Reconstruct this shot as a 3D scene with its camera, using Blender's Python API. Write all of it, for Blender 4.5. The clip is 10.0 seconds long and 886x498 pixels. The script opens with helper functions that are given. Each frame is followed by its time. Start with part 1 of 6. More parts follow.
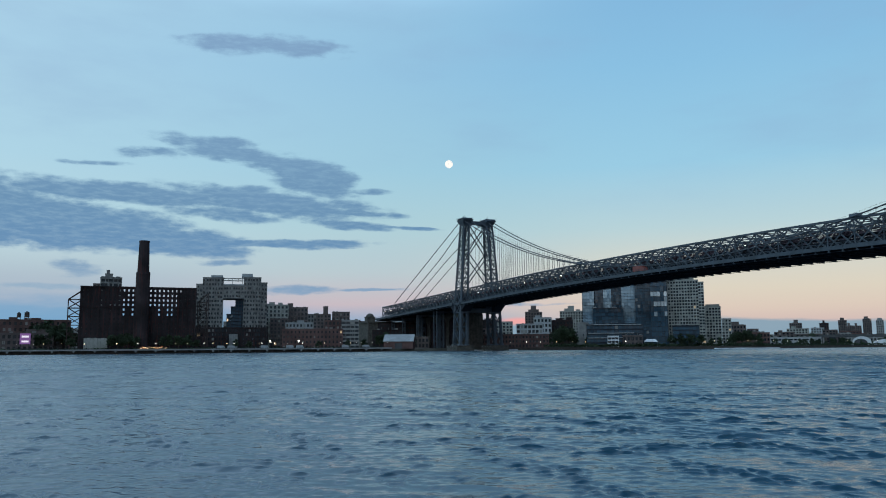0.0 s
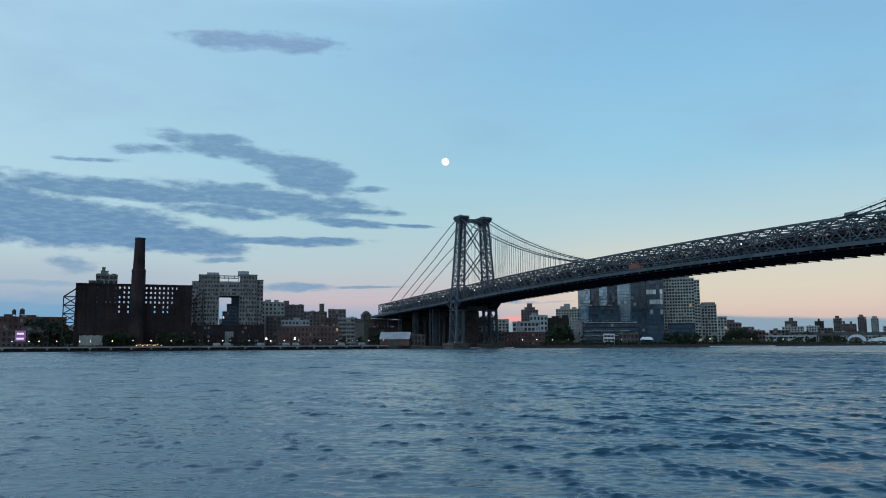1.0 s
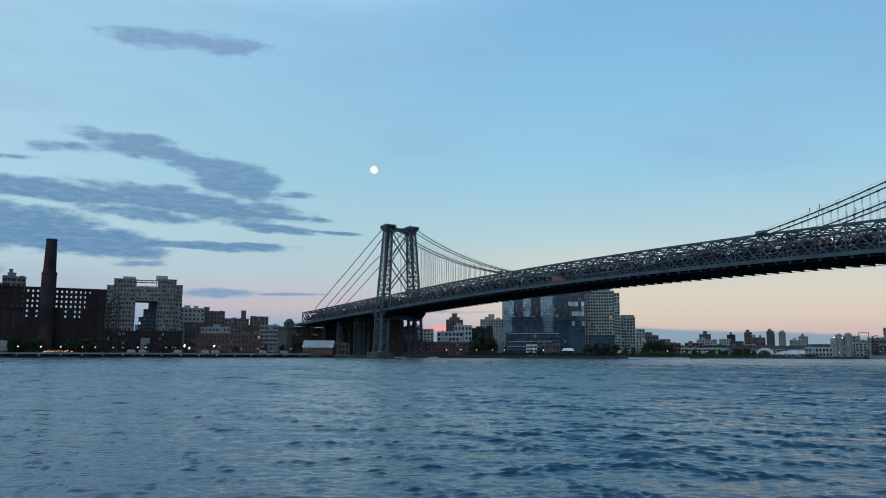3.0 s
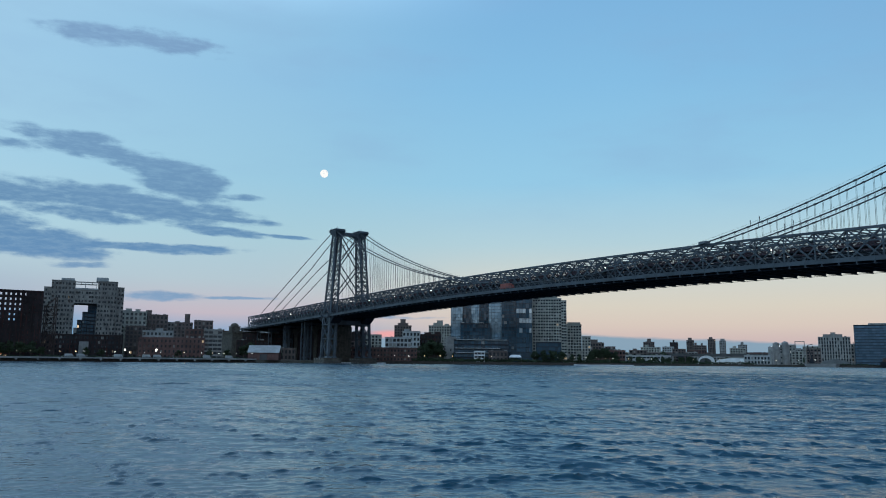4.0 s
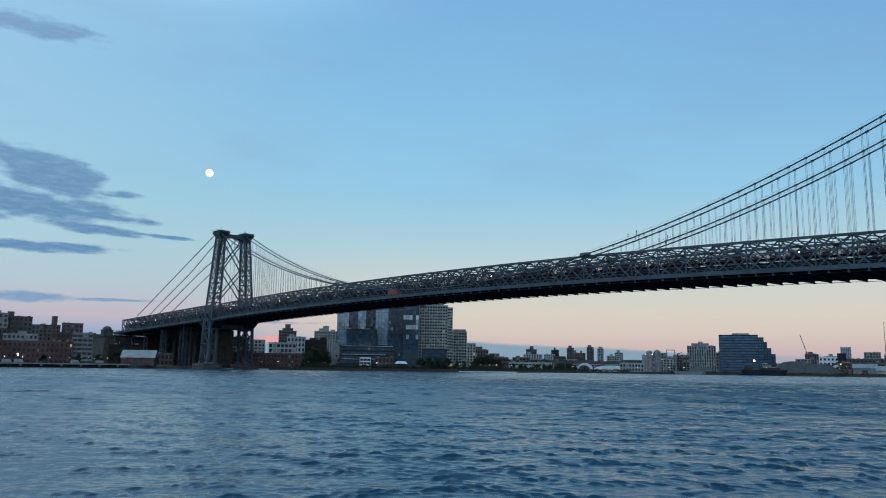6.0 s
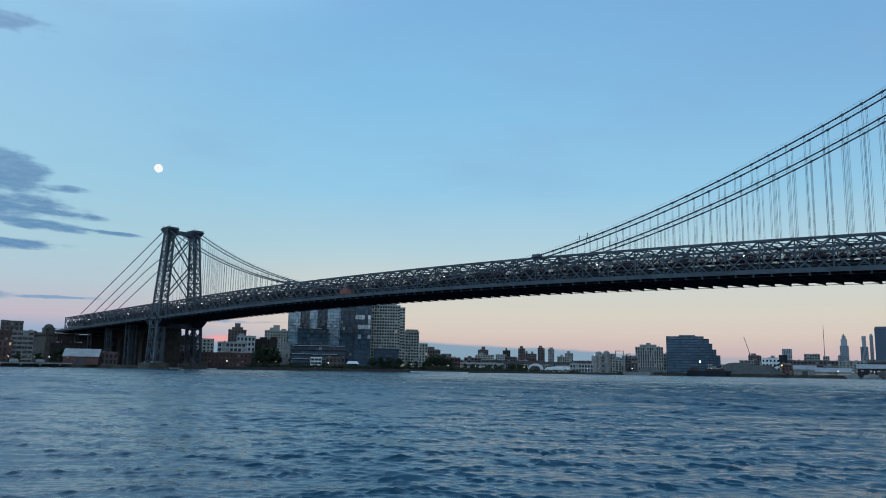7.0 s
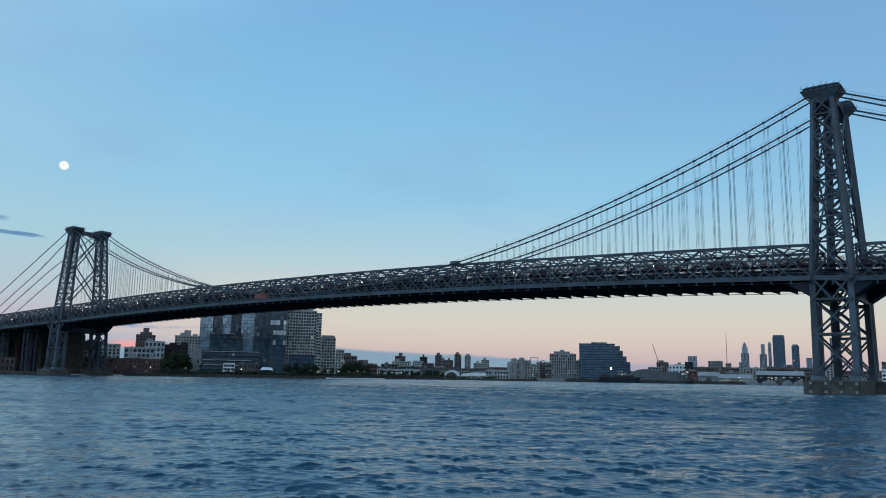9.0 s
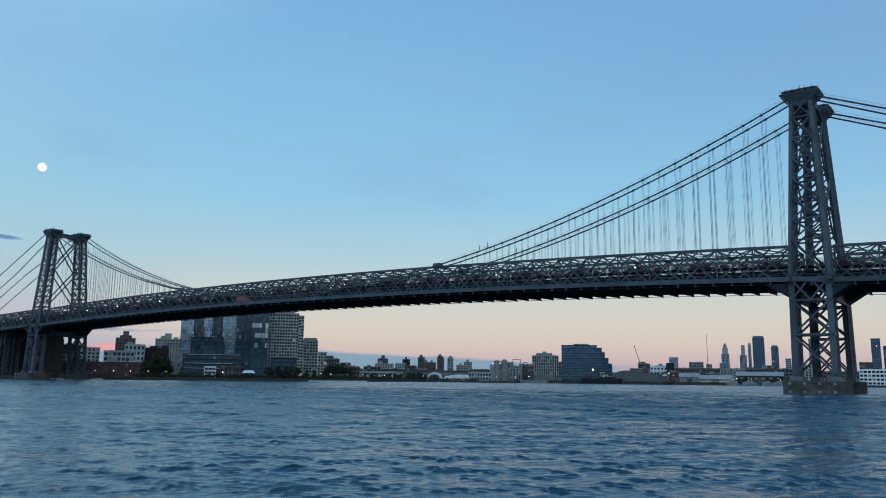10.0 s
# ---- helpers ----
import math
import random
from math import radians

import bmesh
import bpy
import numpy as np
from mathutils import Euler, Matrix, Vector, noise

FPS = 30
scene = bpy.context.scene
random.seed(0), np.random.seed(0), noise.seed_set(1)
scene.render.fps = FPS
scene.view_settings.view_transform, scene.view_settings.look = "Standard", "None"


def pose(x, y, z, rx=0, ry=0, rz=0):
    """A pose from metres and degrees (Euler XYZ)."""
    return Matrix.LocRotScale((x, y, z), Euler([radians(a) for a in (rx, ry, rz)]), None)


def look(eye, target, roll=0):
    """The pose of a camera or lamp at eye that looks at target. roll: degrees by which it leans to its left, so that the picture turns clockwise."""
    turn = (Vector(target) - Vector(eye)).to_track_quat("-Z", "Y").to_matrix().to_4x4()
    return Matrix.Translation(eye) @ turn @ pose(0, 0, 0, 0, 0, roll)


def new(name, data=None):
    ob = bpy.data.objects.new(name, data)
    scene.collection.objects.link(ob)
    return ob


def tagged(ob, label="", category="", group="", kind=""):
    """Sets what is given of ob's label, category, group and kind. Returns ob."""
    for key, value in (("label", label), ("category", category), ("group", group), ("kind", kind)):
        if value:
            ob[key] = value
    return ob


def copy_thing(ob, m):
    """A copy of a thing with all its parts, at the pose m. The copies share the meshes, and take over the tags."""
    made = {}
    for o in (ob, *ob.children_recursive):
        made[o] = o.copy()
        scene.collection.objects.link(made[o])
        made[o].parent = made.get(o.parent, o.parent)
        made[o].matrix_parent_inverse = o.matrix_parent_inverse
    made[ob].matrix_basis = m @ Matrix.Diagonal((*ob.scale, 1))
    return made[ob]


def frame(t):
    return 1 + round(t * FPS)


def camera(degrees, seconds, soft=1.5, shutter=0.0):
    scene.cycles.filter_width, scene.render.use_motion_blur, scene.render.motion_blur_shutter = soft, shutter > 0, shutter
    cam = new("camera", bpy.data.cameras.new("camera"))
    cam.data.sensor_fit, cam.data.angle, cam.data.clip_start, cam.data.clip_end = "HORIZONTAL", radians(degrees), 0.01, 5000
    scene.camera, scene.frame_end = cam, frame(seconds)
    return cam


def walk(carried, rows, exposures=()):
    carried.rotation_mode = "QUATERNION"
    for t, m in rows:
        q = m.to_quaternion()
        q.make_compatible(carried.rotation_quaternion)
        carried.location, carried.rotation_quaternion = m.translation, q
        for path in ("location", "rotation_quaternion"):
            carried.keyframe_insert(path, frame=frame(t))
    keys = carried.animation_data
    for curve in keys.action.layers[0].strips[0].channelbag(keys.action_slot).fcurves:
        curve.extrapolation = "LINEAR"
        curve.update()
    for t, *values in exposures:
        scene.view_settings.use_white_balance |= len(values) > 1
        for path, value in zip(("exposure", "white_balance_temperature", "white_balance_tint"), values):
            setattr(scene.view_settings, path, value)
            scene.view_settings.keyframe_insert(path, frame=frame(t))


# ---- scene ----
cam = camera(59.77, 10.0, soft=1.0)
# seconds, eye, heading, upward tilt, lean to the right
ROWS = [
    (0, -283.20, -47.77, 2.78, -25.38, 7.27, 0.40),
    (0.5, -283.16, -47.79, 2.83, -25.49, 7.13, 0.39),
    (1, -283.10, -47.79, 2.87, -25.65, 7.09, 0.33),
    (1.5, -283.03, -47.81, 2.93, -26.20, 7.23, 0.22),
    (2, -282.91, -47.81, 2.98, -27.54, 7.43, 0.03),
    (2.5, -282.75, -47.76, 3.04, -29.31, 7.57, -0.10),
    (4, -282.24, -47.47, 3.20, -34.89, 8.21, -0.58),
    (4.5, -282.08, -47.40, 3.24, -36.96, 8.39, -0.70),
    (5, -281.90, -47.35, 3.28, -39.10, 8.54, -0.72),
    (5.5, -281.75, -47.31, 3.30, -41.23, 8.70, -0.77),
    (7, -281.41, -47.22, 3.32, -46.71, 8.83, -0.98),
    (7.5, -281.32, -47.23, 3.32, -48.38, 9.00, -1.12),
    (8, -281.24, -47.23, 3.32, -50.16, 9.24, -1.08),
    (8.5, -281.16, -47.19, 3.31, -51.51, 9.32, -0.95),
    (9, -281.11, -47.15, 3.30, -52.80, 9.40, -0.97),
    (9.5, -281.10, -47.10, 3.28, -53.81, 9.48, -0.89),
    (10, -281.15, -47.10, 3.25, -54.11, 9.58, -0.69),
]
walk(cam, [(t, pose(x, y, z, 90 + tilt, 0, turn) @ pose(0, 0, 0, 0, 0, -lean)) for t, x, y, z, turn, tilt, lean in ROWS],
     ((0, 0, 6500, 10), (1.5, 0, 6500, 10), (4.5, -0.04, 6200, 10), (10, -0.04, 6150, 10)))


# ---- light ----
def lin(r, g, b):
    """Linear colour from 0..255 display values."""
    return tuple((c / 255 / 12.92) if c <= 10 else ((c / 255 + 0.055) / 1.055) ** 2.4 for c in (r, g, b)) + (1.0,)


class Tree:
    """Short-hand for building node trees."""

    def __init__(self, tree):
        self.t = tree
        tree.nodes.clear()

    def n(self, kind, props=None, **inputs):
        node = self.t.nodes.new("ShaderNode" + kind)
        for k, v in (props or {}).items():
            setattr(node, k, v)
        for k, v in inputs.items():
            self.put(node.inputs[int(k[1:]) if k[0] == "i" and k[1:].isdigit() else k.replace("_", " ")], v)
        return node

    def put(self, socket, v):
        if isinstance(v, bpy.types.NodeSocket):
            self.t.links.new(v, socket)
        else:
            socket.default_value = v

    def math(self, op, a, b=0.0, c=0.0, clamp=False):
        return self.n("Math", {"operation": op, "use_clamp": clamp}, i0=a, i1=b, i2=c).outputs[0]

    def mix(self, f, a, b, kind="MIX"):
        node = self.n("MixRGB", {"blend_type": kind})
        self.put(node.inputs[0], f), self.put(node.inputs[1], a), self.put(node.inputs[2], b)
        return node.outputs[0]

    def ramp(self, f, stops, smooth=False):
        node = self.n("ValToRGB", {}, i0=f)
        cr = node.color_ramp
        cr.interpolation = "EASE" if smooth else "LINEAR"
        while len(cr.elements) < len(stops):
            cr.elements.new(0.5)
        for e, (p, col) in zip(cr.elements, stops):
            e.position = p
        for e, (p, col) in zip(cr.elements, stops):
            e.color = col
        return node.outputs[0]

    def range(self, v, a, b, c=0.0, d=1.0, kind="SMOOTHSTEP"):
        return self.n("MapRange", {"interpolation_type": kind}, i0=v, i1=a, i2=b, i3=c, i4=d).outputs[0]


# Evening sky: blue above, cream and rose at the eastern horizon, warm afterglow in the west.
world = bpy.data.worlds.new("evening_sky")
scene.world = world
world.use_nodes = True
k = Tree(world.node_tree)
way = k.n("TexCoord").outputs["Generated"]
sep = k.n("SeparateXYZ", {}, i0=way).outputs
elev = k.math("MULTIPLY", k.math("ARCSINE", sep[2]), 180 / math.pi)
azim = k.math("MULTIPLY", k.math("ARCTAN2", sep[0], sep[1]), 180 / math.pi)
high = k.math("DIVIDE", elev, 90.0, clamp=True)
warm_east = k.ramp(high, [
    (0.0, lin(184, 172, 182)), (1.3 / 90, lin(207, 183, 180)), (2.6 / 90, lin(220, 202, 187)), (4.0 / 90, lin(220, 211, 193)), (6.0 / 90, lin(210, 213, 203)),
    (8.5 / 90, lin(184, 211, 217)), (13.0 / 90, lin(154, 204, 228)), (20 / 90, lin(138, 192, 226)), (32 / 90, lin(120, 170, 214)), (1.0, lin(98, 145, 200))])
cool_east = k.ramp(high, [
    (0.0, lin(140, 166, 196)), (2.0 / 90, lin(150, 172, 198)), (3.2 / 90, lin(200, 187, 194)), (4.2 / 90, lin(193, 193, 200)), (5.5 / 90, lin(185, 201, 207)),
    (9.0 / 90, lin(172, 206, 215)), (13.0 / 90, lin(157, 202, 222)), (20 / 90, lin(146, 194, 224)), (32 / 90, lin(150, 196, 226)), (1.0, lin(98, 145, 200))])
east = k.mix(k.range(azim, 20.0, 42.0), cool_east, warm_east)
west = k.ramp(high, [
    (0.0, lin(150, 154, 164)), (5 / 90, lin(178, 186, 198)), (14 / 90, lin(166, 190, 212)), (32 / 90, lin(132, 168, 206)), (1.0, lin(98, 145, 200))])
side = k.range(sep[1], 0.25, -0.8)
sky = k.mix(side, east, west)
# paler towards the north, greyer towards the south
north = k.math("MULTIPLY", k.range(azim, 34.0, -20.0), k.range(elev, 3.0, 9.0))
sky = k.mix(k.math("MULTIPLY", north, 0.50), sky, lin(196, 226, 240))
overhead = k.math("MULTIPLY", k.range(azim, 48.0, 2.0), k.math("MULTIPLY", k.range(elev, 23.5, 32.0), k.range(elev, 85.0, 60.0)))
sky = k.mix(overhead, sky, (0.90, 1.36, 1.82, 1.0))
south = k.math("MULTIPLY", k.range(azim, 45.0, 85.0), k.range(elev, 8.0, 24.0))
sky = k.mix(k.math("MULTIPLY", south, 0.36), sky, lin(112, 150, 198))
dusk = k.math("MULTIPLY", k.range(azim, 40.0, 80.0), k.range(elev, 26.0, 38.0))
sky = k.mix(k.math("MULTIPLY", dusk, 0.9), sky, lin(58, 94, 138))
# cloud streaks, each an ellipse in degrees of bearing and height, broken up by noise
plane = k.n("CombineXYZ", {}, i0=azim, i1=elev).outputs[0]
stretch = k.n("Mapping", {"vector_type": "POINT"}, Vector=plane, Scale=(0.13, 0.62, 1.0), Rotation=(0, 0, radians(-3))).outputs[0]
warp = k.n("TexNoise", {}, Vector=stretch, Scale=1.0, Detail=6.0, Roughness=0.58)
fine = k.n("TexNoise", {}, Vector=stretch, Scale=2.6, Detail=5.0, Roughness=0.50).outputs[0]
puff = k.n("TexNoise", {}, Vector=k.n("Mapping", {"vector_type": "POINT"}, Vector=plane, Scale=(0.42, 1.0, 1.0), Rotation=(0, 0, radians(-6))).outputs[0], Scale=1.1, Detail=7.0, Roughness=0.6).outputs[0]
wisp = k.n("TexNoise", {}, Vector=stretch, Scale=6.5, Detail=6.0, Roughness=0.65).outputs[0]
shift = k.n("VectorMath", {"operation": "MULTIPLY_ADD"}, i0=warp.outputs["Color"], i1=(2.6, 0.9, 0.0), i2=(-1.3, -0.45, 0.0)).outputs[0]
bent = k.n("VectorMath", {"operation": "ADD"}, i0=plane, i1=shift).outputs[0]
STREAKS = [  # bearing, height, half length, half height, slope in degrees, strength
    (10.0, 21.5, 4.2, 0.62, 3, 0.75), (14.4, 21.65, 3.9, 0.62, -2, 0.85),
    (10.6, 13.9, 6.2, 0.62, -8, 0.85), (9.2, 14.5, 2.6, 0.55, -4, 0.75), (15.6, 12.5, 3.6, 1.05, -12, 1.1), (4.3, 13.6, 2.0, 0.40, 3, 0.75), (0.9, 12.62, 1.9, 0.2, 2, 0.7),
    (2.0, 10.65, 9.5, 0.62, 0, 1.0), (-5.5, 10.0, 5.0, 1.3, 0, 0.9), (12.8, 10.55, 7.6, 0.75, -4, 1.1), (9.0, 9.6, 4.0, 0.5, -2, 0.7), (19.0, 9.95, 3.6, 0.26, -4, 0.9),
    (-2.5, 8.3, 9.5, 1.35, -2, 1.35), (5.0, 7.6, 6.0, 0.85, -4, 1.3), (13.0, 7.55, 7.2, 0.27, 1, 1.05), (18.4, 9.05, 2.9, 0.34, -6, 0.9), (22.6, 8.8, 2.7, 0.13, -2, 0.8),
    (19.6, 11.55, 1.7, 0.26, 0, 0.6), (-0.2, 5.45, 1.7, 0.45, 0, 0.6), (9.4, 6.2, 2.2, 0.2, 0, 0.7),
    (-2.6, 4.15, 5.0, 0.25, 0, 0.65), (14.4, 4.25, 2.9, 0.28, 0, 0.85), (19.8, 4.2, 2.9, 0.11, 0, 0.8), (28.0, 3.1, 7.0, 0.14, 1, 0.5), (-12.0, 17.0, 6.0, 1.0, 5, 0.4)]
cover = None
for b, h, l, w, slope, power in STREAKS:
    spot = k.n("Mapping", {"vector_type": "TEXTURE"}, Vector=bent, Location=(b, h, 0), Rotation=(0, 0, radians(slope)), Scale=(l * 1.1, w * 1.3, 1.0)).outputs[0]
    near = k.n("VectorMath", {"operation": "LENGTH"}, i0=spot).outputs["Value"]
    m = k.math("MULTIPLY", k.range(near, 1.25, 0.30, kind="LINEAR"), power)
    cover = m if cover is None else k.math("MAXIMUM", cover, m)
torn = k.math("ADD", cover, k.math("MULTIPLY", k.math("SUBTRACT", fine, 0.5), 1.0))
torn = k.math("ADD", torn, k.math("MULTIPLY", k.math("SUBTRACT", puff, 0.5), 1.5))
cover = k.math("MULTIPLY", k.math("MULTIPLY", k.range(torn, 0.06, 0.72), k.range(cover, 0.0, 0.3)), k.range(wisp, 0.30, 0.60, 0.80, 1.0))
cloud = k.ramp(high, [(0.0, lin(140, 165, 192)), (4 / 90, lin(132, 162, 192)), (7 / 90, lin(98, 140, 180)), (10 / 90, lin(102, 142, 178)), (13 / 90, lin(112, 150, 184)), (22 / 90, lin(128, 162, 196))])
sky = k.mix(k.math("MULTIPLY", cover, 0.95), sky, cloud)
# thin high veil
veil = k.n("TexNoise", {}, Vector=k.n("Mapping", {}, Vector=plane, Scale=(0.05, 0.16, 1.0), Rotation=(0, 0, radians(24))).outputs[0], Scale=1.0, Detail=6.0, Roughness=0.55).outputs[0]
sky = k.mix(k.math("MULTIPLY", k.range(veil, 0.46, 0.72, 0.0, 0.30), k.range(elev, 7.0, 16.0)), sky, lin(140, 172, 208))
# low haze bank along the horizon
line = k.range(azim, 44.0, 64.0, 2.1, 1.3, "LINEAR")
bank = k.range(k.math("SUBTRACT", k.math("ADD", elev, k.math("MULTIPLY", fine, 0.5)), line), 0.25, -0.05)
sky = k.mix(k.math("MULTIPLY", bank, k.range(azim, 72.0, 60.0, 0.10, 0.95)), sky, lin(134, 162, 180))
dim = k.math("MULTIPLY", k.range(elev, 7.0, 4.0), k.range(azim, 16.0, 2.0))
sky = k.mix(k.math("MULTIPLY", dim, 0.65), sky, lin(160, 184, 202))
bankl = k.math("MULTIPLY", k.math("MULTIPLY", k.range(k.math("ADD", elev, k.math("MULTIPLY", fine, 1.6)), 5.2, 3.0), k.range(azim, 18.0, 4.0)), 0.9)
sky = k.mix(bankl, sky, lin(118, 164, 200))
rose = k.n("Mapping", {"vector_type": "TEXTURE"}, Vector=bent, Location=(31.2, 1.8, 0), Scale=(2.2, 0.4, 1.0)).outputs[0]
sky = k.mix(k.range(k.n("VectorMath", {"operation": "LENGTH"}, i0=rose).outputs["Value"], 1.1, 0.3), sky, lin(238, 170, 168))
below = k.range(elev, -0.2, -4.0)
sky = k.mix(below, sky, lin(70, 95, 115))
k.n("OutputWorld", {}, i0=k.n("Background", {}, i0=sky, i1=1.0).outputs[0])

# what is left of the sunset, low in the west behind the camera
glow = bpy.data.lights.new("sunset_glow", "SUN")
glow.energy, glow.angle, glow.color = 0.11, radians(35), (1.0, 0.88, 0.80)
new("sunset_glow", glow).matrix_world = look((-200, -400, 130), (0, 0, 0))
scene.view_settings.exposure = 0.0


# ---- materials ----
def material(name, build):
    m = bpy.data.materials.new(name)
    m.use_nodes = True
    t = Tree(m.node_tree)
    shader = build(t)
    t.n("OutputMaterial", {}, i0=shader)
    return m


def surface(name, col, rough=0.8, scale=0.3, vary=0.35, metal=0.0, bump=0.02, grime=None, streak=True, spec=0.25):
    """A weathered matt surface: broad stains, fine grain, rain streaks, and a small tone shift from piece to piece."""
    def build(t):
        pos = t.n("NewGeometry").outputs["Position"]
        broad = t.n("TexNoise", {}, Vector=pos, Scale=scale, Detail=5.0, Roughness=0.6).outputs[0]
        grain = t.n("TexNoise", {}, Vector=pos, Scale=scale * 14, Detail=4.0, Roughness=0.7).outputs[0]
        rnd = t.n("ObjectInfo").outputs["Random"]
        dark = tuple(c * (1 - vary) for c in col) + (1.0,)
        lite = tuple(min(1, c * (1 + vary)) for c in col) + (1.0,)
        c = t.mix(t.range(broad, 0.3, 0.7), dark, lite)
        c = t.mix(t.math("MULTIPLY", grain, 0.30), c, dark)
        if streak:
            fall = t.n("Mapping", {}, Vector=pos, Scale=(1.2, 1.2, 0.06)).outputs[0]
            run = t.n("TexNoise", {}, Vector=fall, Scale=1.0, Detail=3.0).outputs[0]
            c = t.mix(t.range(run, 0.52, 0.75, 0, 0.5), c, (grime or tuple(x * 0.45 for x in col)) + (1.0,))
        c = t.mix(1.0, c, t.ramp(rnd, [(0, (0.86, 0.86, 0.86, 1)), (1, (1.12, 1.12, 1.12, 1))]), "MULTIPLY")
        b = t.n("Bump", {}, Strength=0.6, Distance=bump, Height=grain).outputs[0]
        return t.n("BsdfPrincipled", {}, Base_Color=c, Roughness=rough, Metallic=metal, Specular_IOR_Level=spec, Normal=b).outputs[0]
    return material(name, build)


def glass(name, col, rough=0.12, lit=0.04, glow=(1.0, 0.72, 0.42), power=0.9, metal=0.0, spread=0.3, blinds=0.0, tilt=0.0, spec=0.7):
    """Window panes seen from outside: dark room behind a glossy pane, drawn blinds here and there; a few rooms have their lamps on. tilt: how far the panes lie out of true."""
    def build(t):
        rnd = t.math("FRACT", t.math("ADD", t.n("ObjectInfo").outputs["Random"], t.n("NewGeometry").outputs["Random Per Island"]))
        dice = t.n("TexWhiteNoise", {"noise_dimensions": "1D"}, W=t.math("MULTIPLY", rnd, 977.0))
        c = t.mix(dice.outputs["Value"], tuple(x * (1 - spread) for x in col) + (1,), tuple(x * (1 + spread) for x in col) + (1,))
        c = t.mix(t.math("LESS_THAN", t.math("FRACT", t.math("MULTIPLY", rnd, 37.0)), blinds), c, (0.20, 0.20, 0.19, 1))
        on = t.math("GREATER_THAN", rnd, 1.0 - lit)
        off = t.n("VectorMath", {"operation": "MULTIPLY_ADD"}, i0=dice.outputs["Color"], i1=(tilt, tilt, tilt), i2=(-tilt / 2, -tilt / 2, -tilt / 2)).outputs[0]
        nrm = t.n("VectorMath", {"operation": "NORMALIZE"}, i0=t.n("VectorMath", {"operation": "ADD"}, i0=t.n("NewGeometry").outputs["Normal"], i1=off).outputs[0]).outputs[0]
        return t.n("BsdfPrincipled", {}, Base_Color=c, Roughness=rough, Metallic=metal, Specular_IOR_Level=spec, Emission_Color=glow + (1,),
                   Emission_Strength=t.math("MULTIPLY", on, power), Normal=nrm).outputs[0]
    return material(name, build)


def lamp_material(name, col, power):
    return material(name, lambda t: t.n("Emission", {}, i0=col + (1,), i1=power).outputs[0])


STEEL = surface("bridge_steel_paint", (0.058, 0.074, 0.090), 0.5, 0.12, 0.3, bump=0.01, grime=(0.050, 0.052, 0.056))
# much darker base colour, for the bridge floor and other dark parts
STEEL_DARK = surface("darker_bridge_steel", (0.016, 0.020, 0.028), 0.8, 0.1, 0.3)
CABLE = surface("cable_wrapping", (0.055, 0.064, 0.073), 0.6, 0.2, 0.2, streak=False)
GRANITE = surface("pier_granite", (0.08, 0.073, 0.062), 0.85, 0.4, 0.35, bump=0.05)
ASPHALT = surface("asphalt", (0.05, 0.05, 0.052), 0.9, 0.5, 0.2, streak=False)
CONCRETE = surface("concrete", (0.22, 0.22, 0.215), 0.9, 0.2, 0.25)
BRICK_RED = surface("red_brick", (0.098, 0.056, 0.050), 0.9, 0.15, 0.35)
BRICK_DARK = surface("soot_dark_brick", (0.030, 0.023, 0.024), 0.9, 0.05, 0.5, grime=(0.105, 0.026, 0.020), spec=0.12)
BRICK_TAN = surface("tan_brick", (0.27, 0.275, 0.25), 0.9, 0.15, 0.25)
BRICK_BROWN = surface("brown_brick", (0.105, 0.085, 0.080), 0.9, 0.15, 0.3)
CLAD_ZINC = surface("dull_zinc_panels", (0.165, 0.162, 0.153), 0.6, 0.3, 0.35)
CLAD_GREY = surface("grey_zinc_cladding", (0.20, 0.205, 0.20), 0.6, 0.2, 0.3)
WHITE = surface("white_painted_wall", (0.29, 0.31, 0.315), 0.8, 0.2, 0.15)
PALE = surface("white_sheeting", (0.62, 0.64, 0.65), 0.7, 0.2, 0.12)
ROOF = surface("tar_roof", (0.07, 0.07, 0.072), 0.9, 0.2, 0.25, streak=False)
TIN = surface("weathered_tin_roof", (0.24, 0.245, 0.25), 0.6, 0.2, 0.2)
RUST = surface("rusty_steel", (0.050, 0.034, 0.030), 0.85, 0.4, 0.4)
TIMBER = surface("tarred_timber", (0.06, 0.05, 0.042), 0.9, 0.6, 0.3)
GRAVEL = surface("grey_gravel", (0.066, 0.068, 0.066), 0.95, 0.25, 0.2, bump=0.2, streak=False)
SOIL = surface("shore_soil", (0.09, 0.085, 0.07), 0.95, 0.05, 0.35, streak=False)
LEAF = surface("dark_foliage", (0.027, 0.042, 0.021), 0.9, 1.2, 0.5, streak=False)
BARK = surface("bark", (0.07, 0.055, 0.04), 0.95, 1.0, 0.3)
PANE = glass("window_glass", (0.012, 0.014, 0.017), 0.15, 0.006, power=0.45, spread=0.5, blinds=0.09, tilt=0.05, spec=0.35)
PANE_DARK = glass("dark_window_glass", (0.010, 0.011, 0.013), 0.35, 0.0, spread=0.4, tilt=0.03, spec=0.2)
PANE_BLUE = glass("curtain_wall_glass", (0.012, 0.036, 0.056), 0.12, 0.004, metal=0.12, spread=0.45, blinds=0.02, tilt=0.03)
RAIL_RED = surface("dull_red_railing_paint", (0.075, 0.050, 0.060), 0.7, 0.3, 0.3)
TRUCK_RED = surface("dull_red_truck_paint", (0.22, 0.07, 0.06), 0.5, 0.3, 0.2)
# the haze over the far towers is put into this pale wall colour
HAZE_WALL = surface("haze_pale_far_cladding", (0.27, 0.285, 0.31), 0.7, 0.05, 0.15)
